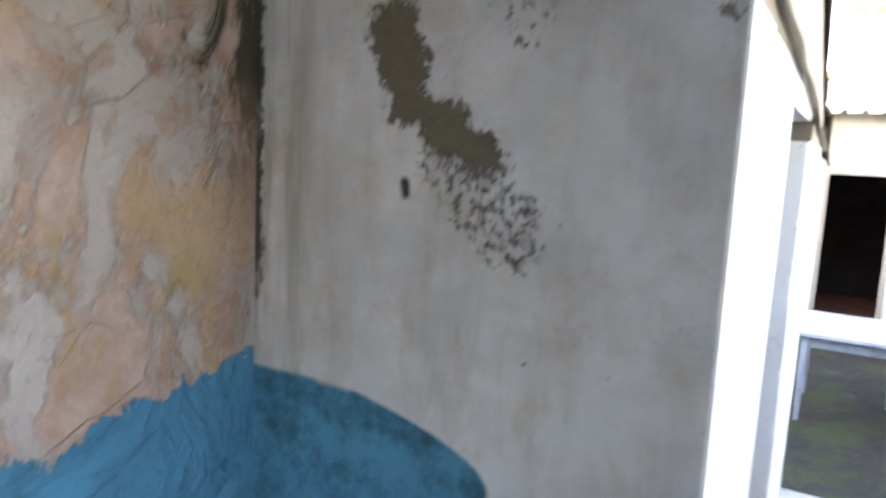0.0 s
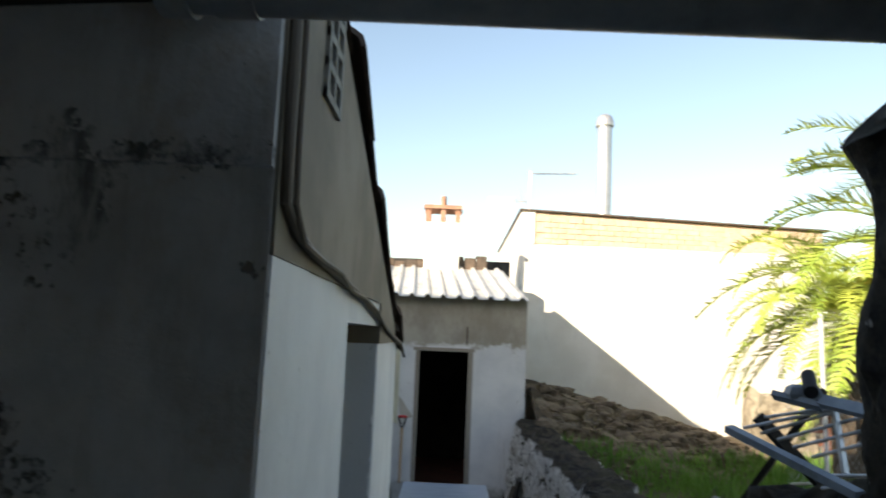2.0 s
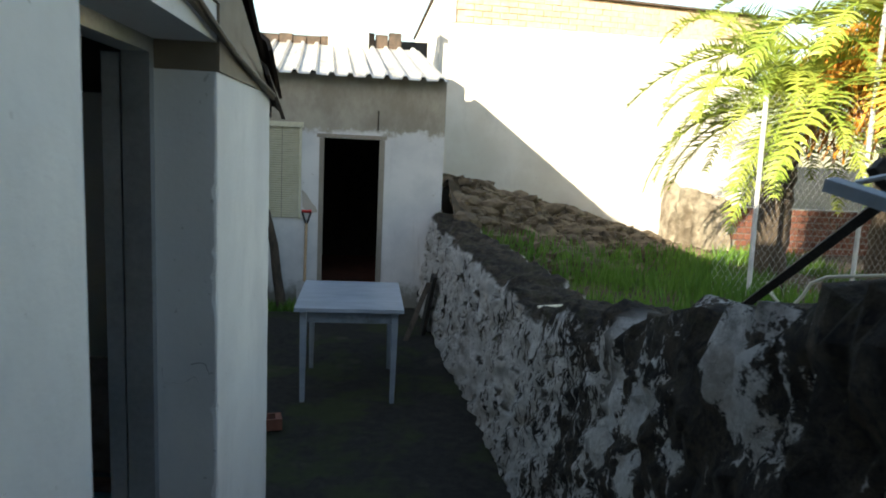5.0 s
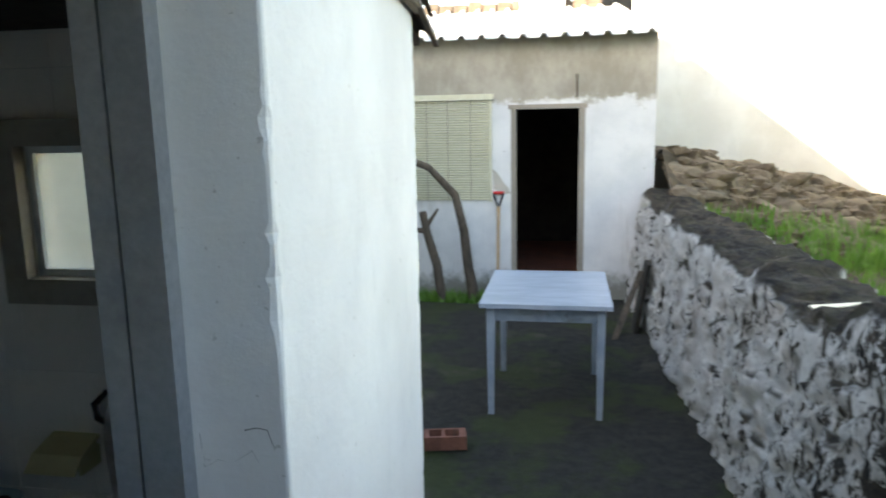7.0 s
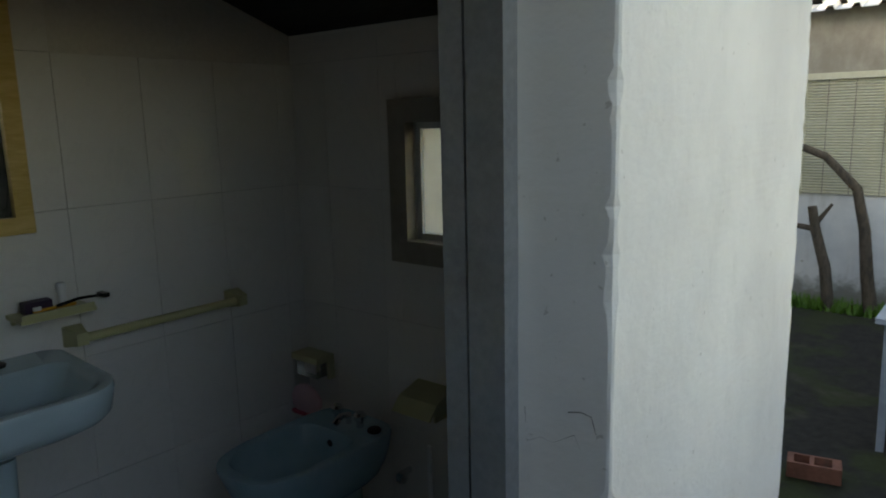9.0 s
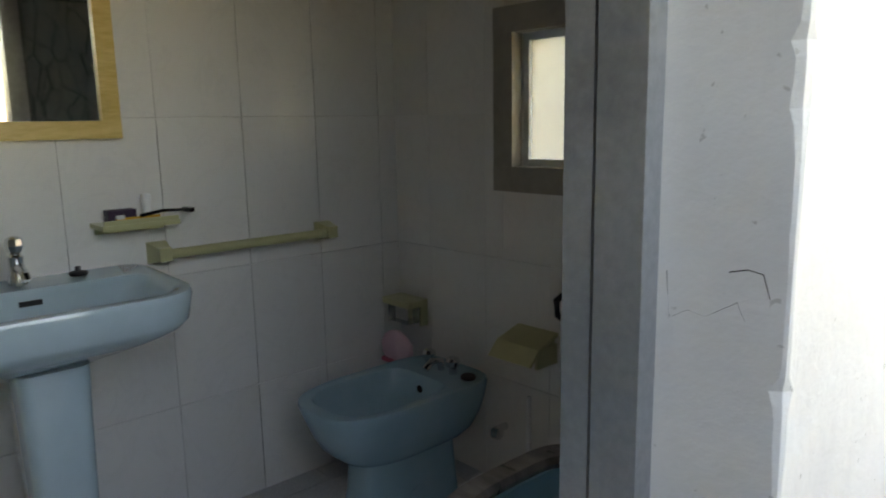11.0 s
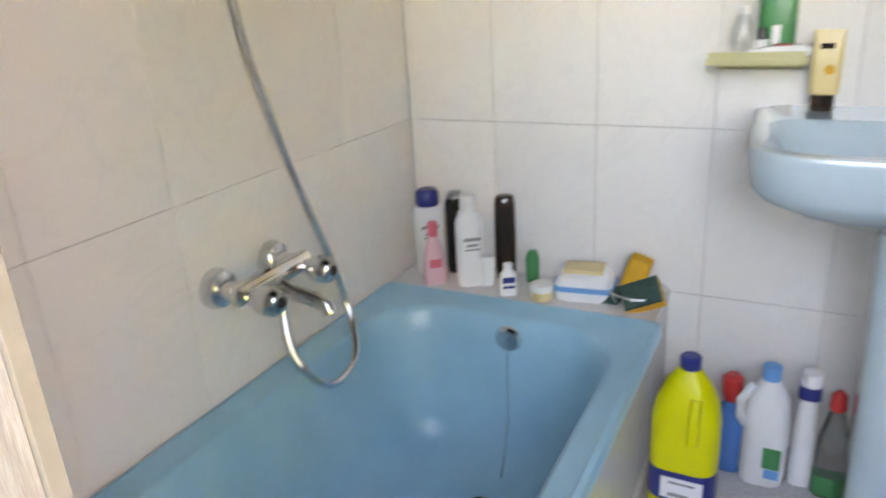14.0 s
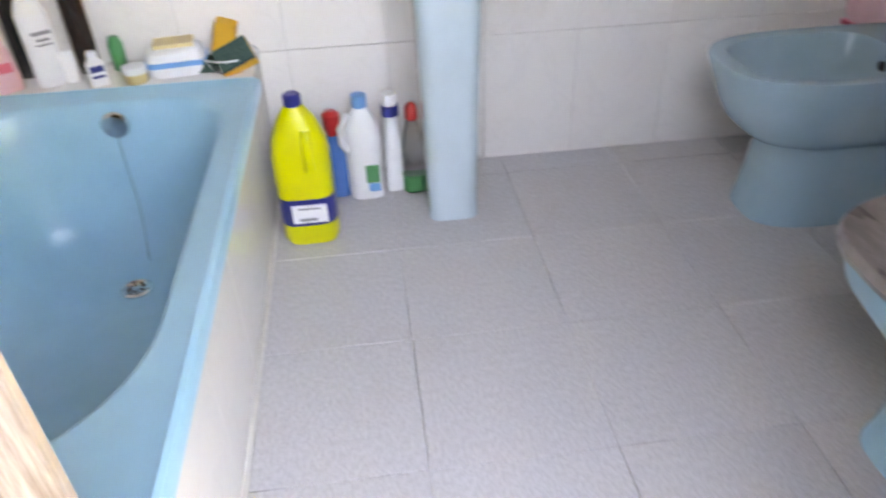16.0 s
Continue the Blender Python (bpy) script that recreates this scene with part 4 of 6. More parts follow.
# ---- porch: gutter pipe, cable, vent ----
def gutter():
    g = empty("gutter_pipe", "grey plastic pipe along the porch edge", "pipe", (0, 0, 0))
    part("pipe", tube(B(), [(-0.10, -0.15, 2.665), (1.9, -0.15, 2.650)], 0.047, 20), M["pvc"], g, smooth=True)
    part("end_cap", tube(B(), [(-0.14, -0.15, 2.665), (-0.095, -0.15, 2.665)], 0.053, 20), M["pvc"], g, smooth=True)
    part("socket", tube(B(), [(-0.06, -0.15, 2.665), (0.0, -0.15, 2.664)], 0.051, 20), M["pvc"], g, smooth=True)


gutter()
cb = empty("wall_cable", "old beige cable sagging along the house wall", "cable", (0, 0, 0))
pts = [(0.012, 0.02, 3.0), (0.014, 0.02, 2.8), (0.016, 0.015, 2.62), (0.014, 0.022, 2.50), (0.014, 0.03, 2.38), (0.014, 0.12, 2.345), (0.012, 0.3, 2.325), (0.014, 0.55, 2.31), (0.012, 0.77, 2.30), (0.012, 1.05, 2.285), (0.012, 1.4, 2.25), (0.012, 1.8, 2.21), (0.012, 2.2, 2.165), (0.014, 2.68, 2.12)]
part("cable", tube(B(), pts, 0.010, 8), M["cable"], cb, smooth=True)
part("cable", tube(B(), [(p[0] + 0.012, p[1] + 0.02, p[2] - 0.008 + 0.012 * math.sin(k * 2.1)) for k, p in enumerate(pts)], 0.006, 6), M["cable"], cb, smooth=True)


def vent_block():
    v = empty("vent_block", "grey perforated concrete vent block column in the wall", "vent", (0.004, 0.31, 2.66))
    part("frame", boxes((0, 0.012, 0, 0.02, 0, 0.34), (0, 0.012, 0.16, 0.18, 0, 0.34), (0, 0.012, 0.08, 0.10, 0, 0.34), *[(0, 0.011, 0.0, 0.18, k * 0.066, k * 0.066 + 0.02) for k in range(6)]), M["concrete"], v)
    # black sheet paints the dark depth of the vent holes
    part("hole_shade", boxes((0.0, 0.003, 0.02, 0.16, 0.01, 0.33)), M["gasket"], v)


vent_block()


# ---- rubble walls ----
def rubble_wall(name, label, path, thick):
    """A lumpy wall along (x, y, top height) points; its yard face lies on the path."""
    P = [Vector(p) for p in path]
    dense = []
    for a, b in zip(P, P[1:]):
        k = max(2, int((b - a).length / 0.035))
        dense += [a.lerp(b, i / k) for i in range(k)]
    dense.append(P[-1])
    bm = B()
    rings = []
    prof = [(0.0, q) for q in np.linspace(0, 0.94, 34)] + [(0.06, 0.985), (0.22, 1.0), (0.42, 1.0), (0.62, 1.0), (0.82, 0.99), (0.97, 0.95)] + [(1.0, q) for q in (0.8, 0.5, 0.2, 0.0)]
    for i, p in enumerate(dense):
        d = (dense[min(i + 2, len(dense) - 1)] - dense[max(i - 2, 0)])
        d.z = 0
        d.normalize()
        side = Vector((-d.y, d.x, 0)) * -1
        ring = []
        for u, v in prof:
            q = Vector((p.x, p.y, 0)) - side * (u * thick) + Vector((0, 0, v * p.z - 0.1 * (1 - v)))
            q += side * -0.10 * v * (1 - u)
            s = 0.045 * noise.noise(q * 5.0) + 0.03 * noise.noise(q * 12.0) + 0.006 * noise.noise(q * 30.0)
            dd = noise.voronoi(Vector((q.x, q.y, q.z * 1.4)) * 6.5)[0]
            cell = min(0.035, 0.10 * (dd[1] - dd[0])) - 0.015
            ring.append(q + side * (s + cell) * (1 if u < 0.5 else -1) + Vector((0, 0, (s * 1.6 + 0.05 * noise.noise(q * 2.3)) * v)))
        rings.append(ring)
    loft(bm, rings, True, True, False)
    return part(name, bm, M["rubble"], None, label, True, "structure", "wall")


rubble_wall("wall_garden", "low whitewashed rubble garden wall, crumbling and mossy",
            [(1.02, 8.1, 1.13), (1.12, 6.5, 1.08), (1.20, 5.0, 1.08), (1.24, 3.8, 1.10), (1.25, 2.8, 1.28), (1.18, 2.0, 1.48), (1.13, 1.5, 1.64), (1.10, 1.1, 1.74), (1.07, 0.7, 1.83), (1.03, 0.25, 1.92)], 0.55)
bm = B()
rings = []
for k in range(72):
    z = -0.1 + k * 0.045
    ring = []
    for a in range(48):
        t = 2 * math.pi * a / 48
        c, s = math.cos(t), math.sin(t)
        q = Vector((1.315 + 0.39 * math.copysign(abs(c) ** 0.22, c), -0.35 + 0.41 * math.copysign(abs(s) ** 0.22, s), z))
        q += Vector((c, s, 0)) * (0.025 * noise.noise(q * 4) + 0.03 * noise.noise(q * 9) + 0.022 * noise.noise(q * 21))
        q.z = min(z, 2.53 + 0.9 * (q.x - 0.94))
        ring.append(q)
    rings.append(ring)
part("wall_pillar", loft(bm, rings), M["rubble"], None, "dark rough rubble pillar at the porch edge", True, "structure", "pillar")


# ---- raised garden beyond the wall ----
def garden_z(x, y):
    base = 0.52 - 0.015 * (x - 1.5)
    near = max(0.0, min(1.0, (4.2 - y) / 2.5)) * 0.75
    foot = 6.7 + 0.62 * (x - 1.3)
    bank = max(0.0, min(1.0, (y - foot) / 1.7)) ** 0.8 * max(0.0, 0.93 - 0.235 * (x - 1.5))
    return base + near + bank + 0.07 * noise.noise((x * 0.9, y * 0.9, 3.0)) + (0.03 + 0.12 * min(1.0, bank)) * noise.noise((x * 2.6, y * 2.6, 1.0)) * min(1.0, 0.4 + bank * 2)


bm = B()
nx, ny = 90, 90
vs = [[bm.verts.new((1.36 + 0.04 * max(0.0, 4.6 - (0.2 + 11.6 * j / ny)) + 12 * (i / nx) ** 1.4, 0.2 + 11.6 * j / ny, garden_z(1.32 + 12 * (i / nx) ** 1.4, 0.2 + 11.6 * j / ny))) for i in range(nx + 1)] for j in range(ny + 1)]
for j in range(ny):
    for i in range(nx):
        bm.faces.new((vs[j][i], vs[j][i + 1], vs[j + 1][i + 1], vs[j + 1][i]))
part("ground_garden", bm, M["earth_bank"], None, "raised stony earth garden behind the rubble wall", True, "structure", "ground")

bm = B()
rg = random.Random(4)
for k in range(16000):
    x, y = 1.6 + 5.0 * rg.random() ** 1.2, 4.6 + 5.6 * rg.random()
    if y > 7.3 + 0.55 * (x - 1.3) or noise.noise((x * 0.8, y * 0.8, 7)) < -0.12:
        continue
    z = garden_z(x, y)
    a, h = rg.random() * 6.28, rg.uniform(0.08, 0.30)
    dx, dy = math.cos(a), math.sin(a)
    w, ln = 0.006, rg.uniform(0.02, 0.08)
    p = [bm.verts.new(v) for v in ((x - dy * w, y + dx * w, z - 0.01), (x + dy * w, y - dx * w, z - 0.01), (x + dx * ln * 0.5 + dy * w * .6, y + dy * ln * 0.5 - dx * w * .6, z + h * 0.7), (x + dx * ln, y + dy * ln, z + h))]
    bm.faces.new((p[0], p[1], p[2]))
    bm.faces.new((p[0], p[2], p[3]))
tagged(part("grass", bm, M["grass"]), "unmown green grass on the raised garden", "grass", "", "stuff")


def stone_mesh(seed):
    bm = B()
    bmesh.ops.create_icosphere(bm, subdivisions=2, radius=1.0)
    for v in bm.verts:
        v.co *= 1 + 0.28 * noise.noise(v.co * 1.3 + Vector((seed, 0, 0)))
        v.co.z *= 0.6
    me = bpy.data.meshes.new("stone")
    bm.to_mesh(me)
    bm.free()
    me.materials.append(M["stone"])
    return me


stones = [stone_mesh(s) for s in (1.0, 5.0, 9.0)]
for k in range(260):
    x = 1.45 + 4.0 * rg.random()
    y = min(11.2, 6.9 + 0.62 * (x - 1.3) + 2.6 * rg.random())
    s = rg.uniform(0.05, 0.17)
    o = new("stone", rg.choice(stones))
    o.matrix_basis = Matrix.LocRotScale((x, y, garden_z(x, y) + s * 0.15), Euler((rg.uniform(-.4, .4), rg.uniform(-.4, .4), rg.uniform(0, 6))), (s * rg.uniform(.8, 1.5), s, s * 0.8))
    tagged(o, "loose brown field stone lying on the earth bank", "stone", "stones on the bank")


# loose rubble and clods covering the bank
bm = B()
for k in range(2600):
    x = 1.45 + 4.2 * rg.random()
    y = min(11.3, 6.7 + 0.62 * (x - 1.3) + 3.0 * rg.random())
    s = rg.uniform(0.02, 0.065)
    c = Vector((x, y, garden_z(x, y) + s * 0.2))
    a = rg.random() * 3.14
    u, v = Vector((math.cos(a), math.sin(a), rg.uniform(-.3, .3))), Vector((-math.sin(a), math.cos(a), rg.uniform(-.3, .3)))
    w = u.cross(v)
    rk = [rg.uniform(0.7, 1.25) * s for q in range(8)]
    vs = [bm.verts.new(c + (u * i * 1.5 + v * j + w * h * 0.55) * rk[n]) for n, (i, j, h) in enumerate([(i, j, h) for i in (-1, 1) for j in (-1, 1) for h in (-1, 1)])]
    for f in ((0, 1, 3, 2), (4, 6, 7, 5), (0, 4, 5, 1), (2, 3, 7, 6), (0, 2, 6, 4), (1, 5, 7, 3)):
        bm.faces.new([vs[i] for i in f])
tagged(part("rubble", bm, M["stone"]), "loose brown rubble and clods strewn over the earth bank", "rubble", "", "stuff")


# broken stone stub and brick wall at the far side of the garden
bm = B()
rings = []
for k in range(26):
    u = k / 25
    x = 5.25 + 1.05 * u
    top = 1.50 - 0.25 * u + 0.10 * noise.noise((x * 5, 0, 2)) + 0.08 * noise.noise((x * 14, 0, 6))
    ring = []
    for side, fr in [(0, q / 14) for q in range(15)] + [(1, q / 14) for q in range(14, -1, -1)]:
        z = 0.2 + (top - 0.2) * fr
        y = 10.75 + 0.5 * side + 0.12 * (1 - 2 * side) * fr
        q = Vector((x, y, z))
        d = 0.07 * noise.noise(q * 5) + 0.05 * noise.noise(q * 12)
        ring.append(q + Vector((0, -d if side == 0 else d, 0)))
    rings.append(ring)
part("wall_stub", loft(bm, rings), M["stub"], None, "broken pale stone wall stub standing in the sun", True, "structure", "wall")
bw = structure("wall_brick_low", boxes((6.25, 9.6, 10.86, 11.06, 0.1, 1.16)), M["concrete"], "low wall of bare red bricks beyond the palms", "wall")
low_brick = tile_mesh("brick", M["brick"], 0.03, 0.02)
for row in range(9):
    for k in range(12):
        o = new("brick", low_brick)
        o.parent = bw
        o.matrix_basis = Matrix.LocRotScale((6.42 + 0.27 * k + (0.13 if row % 2 else 0), 10.858, 0.26 + 0.105 * row), Euler((radians(90), 0, 0)), (0.25, 0.088, 0.6 + 0.4 * ((k * 7 + row * 3) % 5) / 4))


# ---- outbuilding ----
FY = 8.18
OX0, OX1 = -2.6, 1.26
DX0, DX1, DZ1 = -0.17, 0.575, 1.97
VX0, VX1, VZ0, VZ1 = -1.25, -0.37, 1.04, 2.13
for nm, r in (("wall_shed_left", (OX0, DX0, FY, FY + 0.22, -0.1, 2.05)), ("wall_shed_right", (DX1, OX1, FY, FY + 0.22, -0.1, 2.05))):
    structure(nm, boxes(r), M["facade"], "whitewashed shed front with flaked edges", "wall")
structure("wall_shed_upper", boxes((OX0, OX1, FY, FY + 0.22, 2.05, 2.69), (DX0, DX1, FY, FY + 0.22, DZ1, 2.05)), M["facade"], "bare grey-beige render under the shed eave", "wall")
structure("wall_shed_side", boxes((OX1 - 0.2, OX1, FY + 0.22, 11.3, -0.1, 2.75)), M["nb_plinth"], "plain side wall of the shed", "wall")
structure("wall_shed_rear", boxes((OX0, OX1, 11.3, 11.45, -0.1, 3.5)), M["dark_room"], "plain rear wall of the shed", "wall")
structure("wall_shed_inner", boxes((OX0, OX0 + 0.15, FY + 0.22, 11.3, -0.1, 2.9)), M["dark_room"], "inner wall of the shed with the room's shade in its colour", "wall")
structure("floor_shed", boxes((OX0 + 0.15, OX1 - 0.2, FY + 0.01, 11.3, 0.0, 0.10)), M["brick"], "dark red floor of the shed", "floor")
structure("ceiling_shed", boxes((OX0 + 0.15, OX1 - 0.2, FY + 0.22, 11.3, 2.45, 2.5)), M["dark_room"], "shed ceiling with the room's shade in its colour", "ceiling")
df = empty("shed_door_frame", "weathered brown wooden door frame of the shed", "door frame", (0, 0, 0))
tagged(df, kind="structure")
part("jamb", boxes((DX0, DX0 + 0.05, FY - 0.012, FY + 0.1, 0.1, DZ1)), M["brown_frame"], df, bevel=0.004)
part("jamb", boxes((DX1 - 0.06, DX1, FY - 0.012, FY + 0.1, 0.1, DZ1)), M["brown_frame"], df, bevel=0.004)
part("lintel", boxes((DX0 - 0.03, DX1 + 0.02, FY - 0.02, FY + 0.1, DZ1 + 0.001, DZ1 + 0.045)), M["brown_frame"], df, bevel=0.004)


def roller_blind():
    b = empty("roller_blind", "closed cream plastic roller blind over the shed window", "blind", (0, FY, 0))
    n = 40
    h = (VZ1 - 0.06 - VZ0) / n
    first = None
    for k in range(n):
        z = VZ0 + k * h
        if first is None:
            bm = loft(B(), [[(x, y, zz) for y, zz in ((-0.012, 0.002), (-0.024, h * 0.3), (-0.024, h * 0.6), (-0.012, h - 0.003), (-0.004, h - 0.003), (-0.004, 0.002))] for x in (VX0 + 0.03, VX1 - 0.03)])
            first = part("slat", bm, M["blind"], b)
            first.location = (0, 0, z)
        else:
            o = first.copy()
            scene.collection.objects.link(o)
            o.location = (0, 0, z)
    part("head_box", boxes((VX0 - 0.02, VX1 + 0.02, -0.045, -0.004, VZ1 - 0.058, VZ1)), M["blind"], b, bevel=0.006)
    for x in (VX0, VX1 - 0.028):
        part("side_guide", boxes((x, x + 0.028, -0.03, -0.004, VZ0 - 0.01, VZ1 - 0.06)), M["blind"], b, bevel=0.003)
    part("cord", boxes(*[(x, x + 0.006, -0.028, -0.0245, VZ0, VZ1 - 0.06) for x in (VX0 + 0.2, VX0 + 0.42, VX0 + 0.66)]), M["brown_frame"], b)


roller_blind()


def sheet_roof():
    r = structure("roof_shed", boxes((OX0, OX1 - 0.22, 10.25, 11.3, 2.98, 3.13)), M["nb_plinth"], "shed roof of weathered white corrugated metal sheets", "roof")
    y0, z0, y1, z1 = FY - 0.16, 2.652, 10.3, 3.25
    def prof(n0, n1):
        pts = []
        for k in range(n0, n1):
            x = OX0 + k * 0.2036
            pts += [(x, 0.0), (x + 0.075, 0.0), (x + 0.095, 0.038), (x + 0.135, 0.038), (x + 0.155, 0.0)]
        pts.append((OX0 + n1 * 0.2036, 0.0))
        return pts
    for a, b, dz in ((0, 6, 0.0), (6, 12, 0.006), (12, 18, 0.001), (18, 19, 0.004)):
        p = prof(a, b)
        bm = B()
        loops = []
        for y, z in ((y0, z0), (y1, z1)):
            sk = 0.0 if y == y0 else -0.055
            q = [(x + sk * (x - OX0), h) for x, h in p]
            loops.append([(x, y, z + h + dz) for x, h in q] + [(x, y, z + h + dz - 0.004) for x, h in q[::-1]])
        part("roof_sheet", loft(bm, loops), M["tin"], r)
    part("ridge_course", boxes(*[(OX0 + k * 0.19, OX0 + k * 0.19 + 0.175, 10.28, 10.5, 3.16, (3.36 if k < 15 else 3.45) + 0.02 * math.sin(k * 2.3)) for k in range(18)]), M["roof_tile"], r, bevel=0.02)


sheet_roof()


def chimney():
    c = empty("chimney", "white rendered chimney with an open brick cap", "chimney", (0.07, 10.4, 2.9))
    part("shaft", loft(B(), [rrect(0, 0, 0.56, 0.5, 0.02, z, 2) for z in (0.0, 1.08)]), M["nb"], c)
    for x in (-0.24, 0.0, 0.24):
        for y in (-0.2, 0.2):
            part("pier", boxes((x - 0.04, x + 0.04, y - 0.04, y + 0.04, 1.08, 1.30)), M["chimney_brick"], c)
    part("cap_slab", boxes((-0.31, 0.31, -0.28, 0.28, 1.30, 1.36)), M["chimney_brick"], c, "mossy brick cap", bevel=0.01)
    part("flue_pot", lathe(B(), [(0.05, 1.36), (0.045, 1.55)], 10), M["chimney_brick"], c, smooth=True)


chimney()


def neighbour():
    h = empty("neighbour_house", "white house wall topped by a band of bare brick", "house", (0, 0, 0))
    bm = B()
    prof = [(1.46, -0.1), (7.1, -0.1), (7.1, 3.95), (1.46, 3.86)]
    loft(bm, [[(x, 11.45 + 0.1 * (x - 1.6), z) for x, z in prof], [(x, 18.0, z) for x, z in prof]])
    wl = part("wall", bm, M["nb"], h)
    bm = B()
    prof = [(1.70, 3.861), (7.1, 3.951), (7.1, 4.37), (1.70, 4.45)]
    loft(bm, [[(x, 11.46 + 0.1 * (x - 1.6), z) for x, z in prof], [(x, 18.0, z) for x, z in prof]])
    part("render_corner", loft(B(), [[(x, y, z) for x, z in ((1.46, 3.861), (1.698, 3.861), (1.698, 4.449), (1.46, 4.455))] for y in (11.44, 18.0)]), M["nb"], h)
    part("brick_band", bm, M["pale_brick"], h, "bare pale orange brickwork")
    me = None
    rr = random.Random(8)
    for row in range(5):
        for k in range(19):
            x = 1.72 + k * 0.29 + (0.14 if row % 2 else 0)
            if x > 6.8:
                continue
            if me is None:
                me = tile_mesh("brick", M["pale_brick"], 0.02, 0.02)
            o = new("brick", me)
            o.parent = wl
            o.matrix_basis = Matrix.LocRotScale((x + 0.13, 11.458 + 0.1 * (x + 0.13 - 1.6), 3.92 + row * 0.100 + 0.008 * (x - 1.6) * (1 - row / 2.5)), Euler((radians(90), 0, radians(5.7))), (0.27, 0.088, 0.6 + 0.5 * rr.random()))
    part("coping", loft(B(), [[(1.42, y, 4.456 + d) for y, d in ((11.38, 0), (18, 0), (18, .03), (11.38, .03))], [(7.2, y + .55, 4.372 + d) for y, d in ((11.38, 0), (17.4, 0), (17.4, .03), (11.38, .03))]]), M["roof_tile"], h, "thin dark tile coping")


neighbour()


def flue():
    f = empty("metal_flue", "tall galvanised metal flue pipe with a domed cap", "flue", (3.37, 13.6, 4.4))
    part("pipe", lathe(B(), [(0.155, -0.5), (0.155, 2.32)], 20), M["steel"], f, smooth=True)
    part("cap", lathe(B(), [(0.185, 2.32), (0.195, 2.36), (0.19, 2.44), (0.15, 2.54), (0.08, 2.59), (0.02, 2.60)], 20), M["steel"], f, smooth=True)


flue()


def antenna():
    a = empty("tv_antenna", "thin metal rooftop aerial", "antenna", (1.75, 13.0, 4.3))
    part("mast", tube(B(), [(0, 0, 0), (0, 0, 1.25)], 0.018, 6), M["steel"], a)
    part("boom", tube(B(), [(-0.05, 0, 1.2), (0.95, 0, 1.24)], 0.012, 6), M["steel"], a)
    for k in range(12):
        part("element", tube(B(), [(0.15 + k * 0.065, -0.12, 1.22), (0.15 + k * 0.065, 0.12, 1.22)], 0.006, 4), M["steel"], a)
    part("boom", tube(B(), [(0, 0, 0.62), (-0.85, 0.1, 0.66)], 0.012, 6), M["steel"], a)
    for z in (0.6, 0.72):
        part("reflector", tube(B(), [(-0.1, -0.2, z - .2), (-0.2, 0.2, z + .2)], 0.008, 4), M["steel"], a)
    part("director", boxes((-0.85, -0.3, -0.01, 0.0, 0.56, 0.70)), M["steel"], a)


antenna()


# ---- yard things ----
def yard_table():
    t = empty("yard_table", "small pale blue-grey painted table standing on the earth", "table", (0.28, 5.48, 0.0))
    part("tabletop", loft(B(), [rrect(0, 0, 0.80, 1.02, 0.012, z, 3) for z in (0.722, 0.726, 0.746, 0.75)]), M["table"], t, "marbled formica top")
    for y in (-0.44, 0.44):
        part("apron", boxes((-0.33, 0.33, y - 0.012, y + 0.012, 0.63, 0.721)), M["blue_paint"], t)
    for x in (-0.335, 0.335):
        part("apron", boxes((x - 0.012, x + 0.012, -0.42, 0.42, 0.63, 0.721)), M["blue_paint"], t)
    for x in (-0.335, 0.335):
        for y in (-0.44, 0.44):
            part("leg", loft(B(), [rrect(x, y, w, w, 0.004, z, 2) for w, z in ((0.034, -0.01), (0.05, 0.60), (0.05, 0.721))]), M["table"], t)


yard_table()


def hollow_brick():
    b = empty("hollow_brick", "broken red hollow brick lying on the ground", "brick", (-0.27, 4.56, 0.01), 12)
    bm = boxes((-0.12, 0.12, -0.06, -0.045, 0, 0.08), (-0.12, 0.12, 0.045, 0.06, 0, 0.08), (-0.12, -0.09, -0.045, 0.045, 0, 0.08), (0.08, 0.12, -0.045, 0.045, 0, 0.08), (-0.02, 0.0, -0.045, 0.045, 0, 0.08))
    part("shell", bm, M["brick"], b, bevel=0.004)


hollow_brick()


def spade():
    s = empty("spade", "spade with ash shaft and red handle leaning on the shed", "spade", (-0.30, 8.06, 0.0))
    part("shaft", tube(B(), [(0, -0.03, 0.32), (0, 0.08, 0.98)], 0.017, 8), M["wood"], s, smooth=True)
    part("handle", tube(B(), [(-0.055, 0.10, 1.12), (0.055, 0.10, 1.12)], 0.017, 8), M["red"], s, "red plastic grip", True)
    part("fork", tube(B(), [(-0.05, 0.10, 1.11), (-0.015, 0.085, 1.0), (0, 0.08, 0.96)], 0.011, 6), M["gasket"], s)
    part("fork", tube(B(), [(0.05, 0.10, 1.11), (0.015, 0.085, 1.0), (0, 0.08, 0.96)], 0.011, 6), M["gasket"], s)
    part("blade", loft(B(), [[(x * w, -0.04 - 0.03 * (1 - zz) + dy, 0.02 + zz * 0.32) for x, dy in ((-1, 0.0), (0, 0.015), (1, 0.0), (1, 0.004), (0, 0.019), (-1, 0.004))] for w, zz in ((0.02, 0), (0.085, 0.25), (0.09, 0.95), (0.02, 1.0))]), M["steel"], s)


spade()


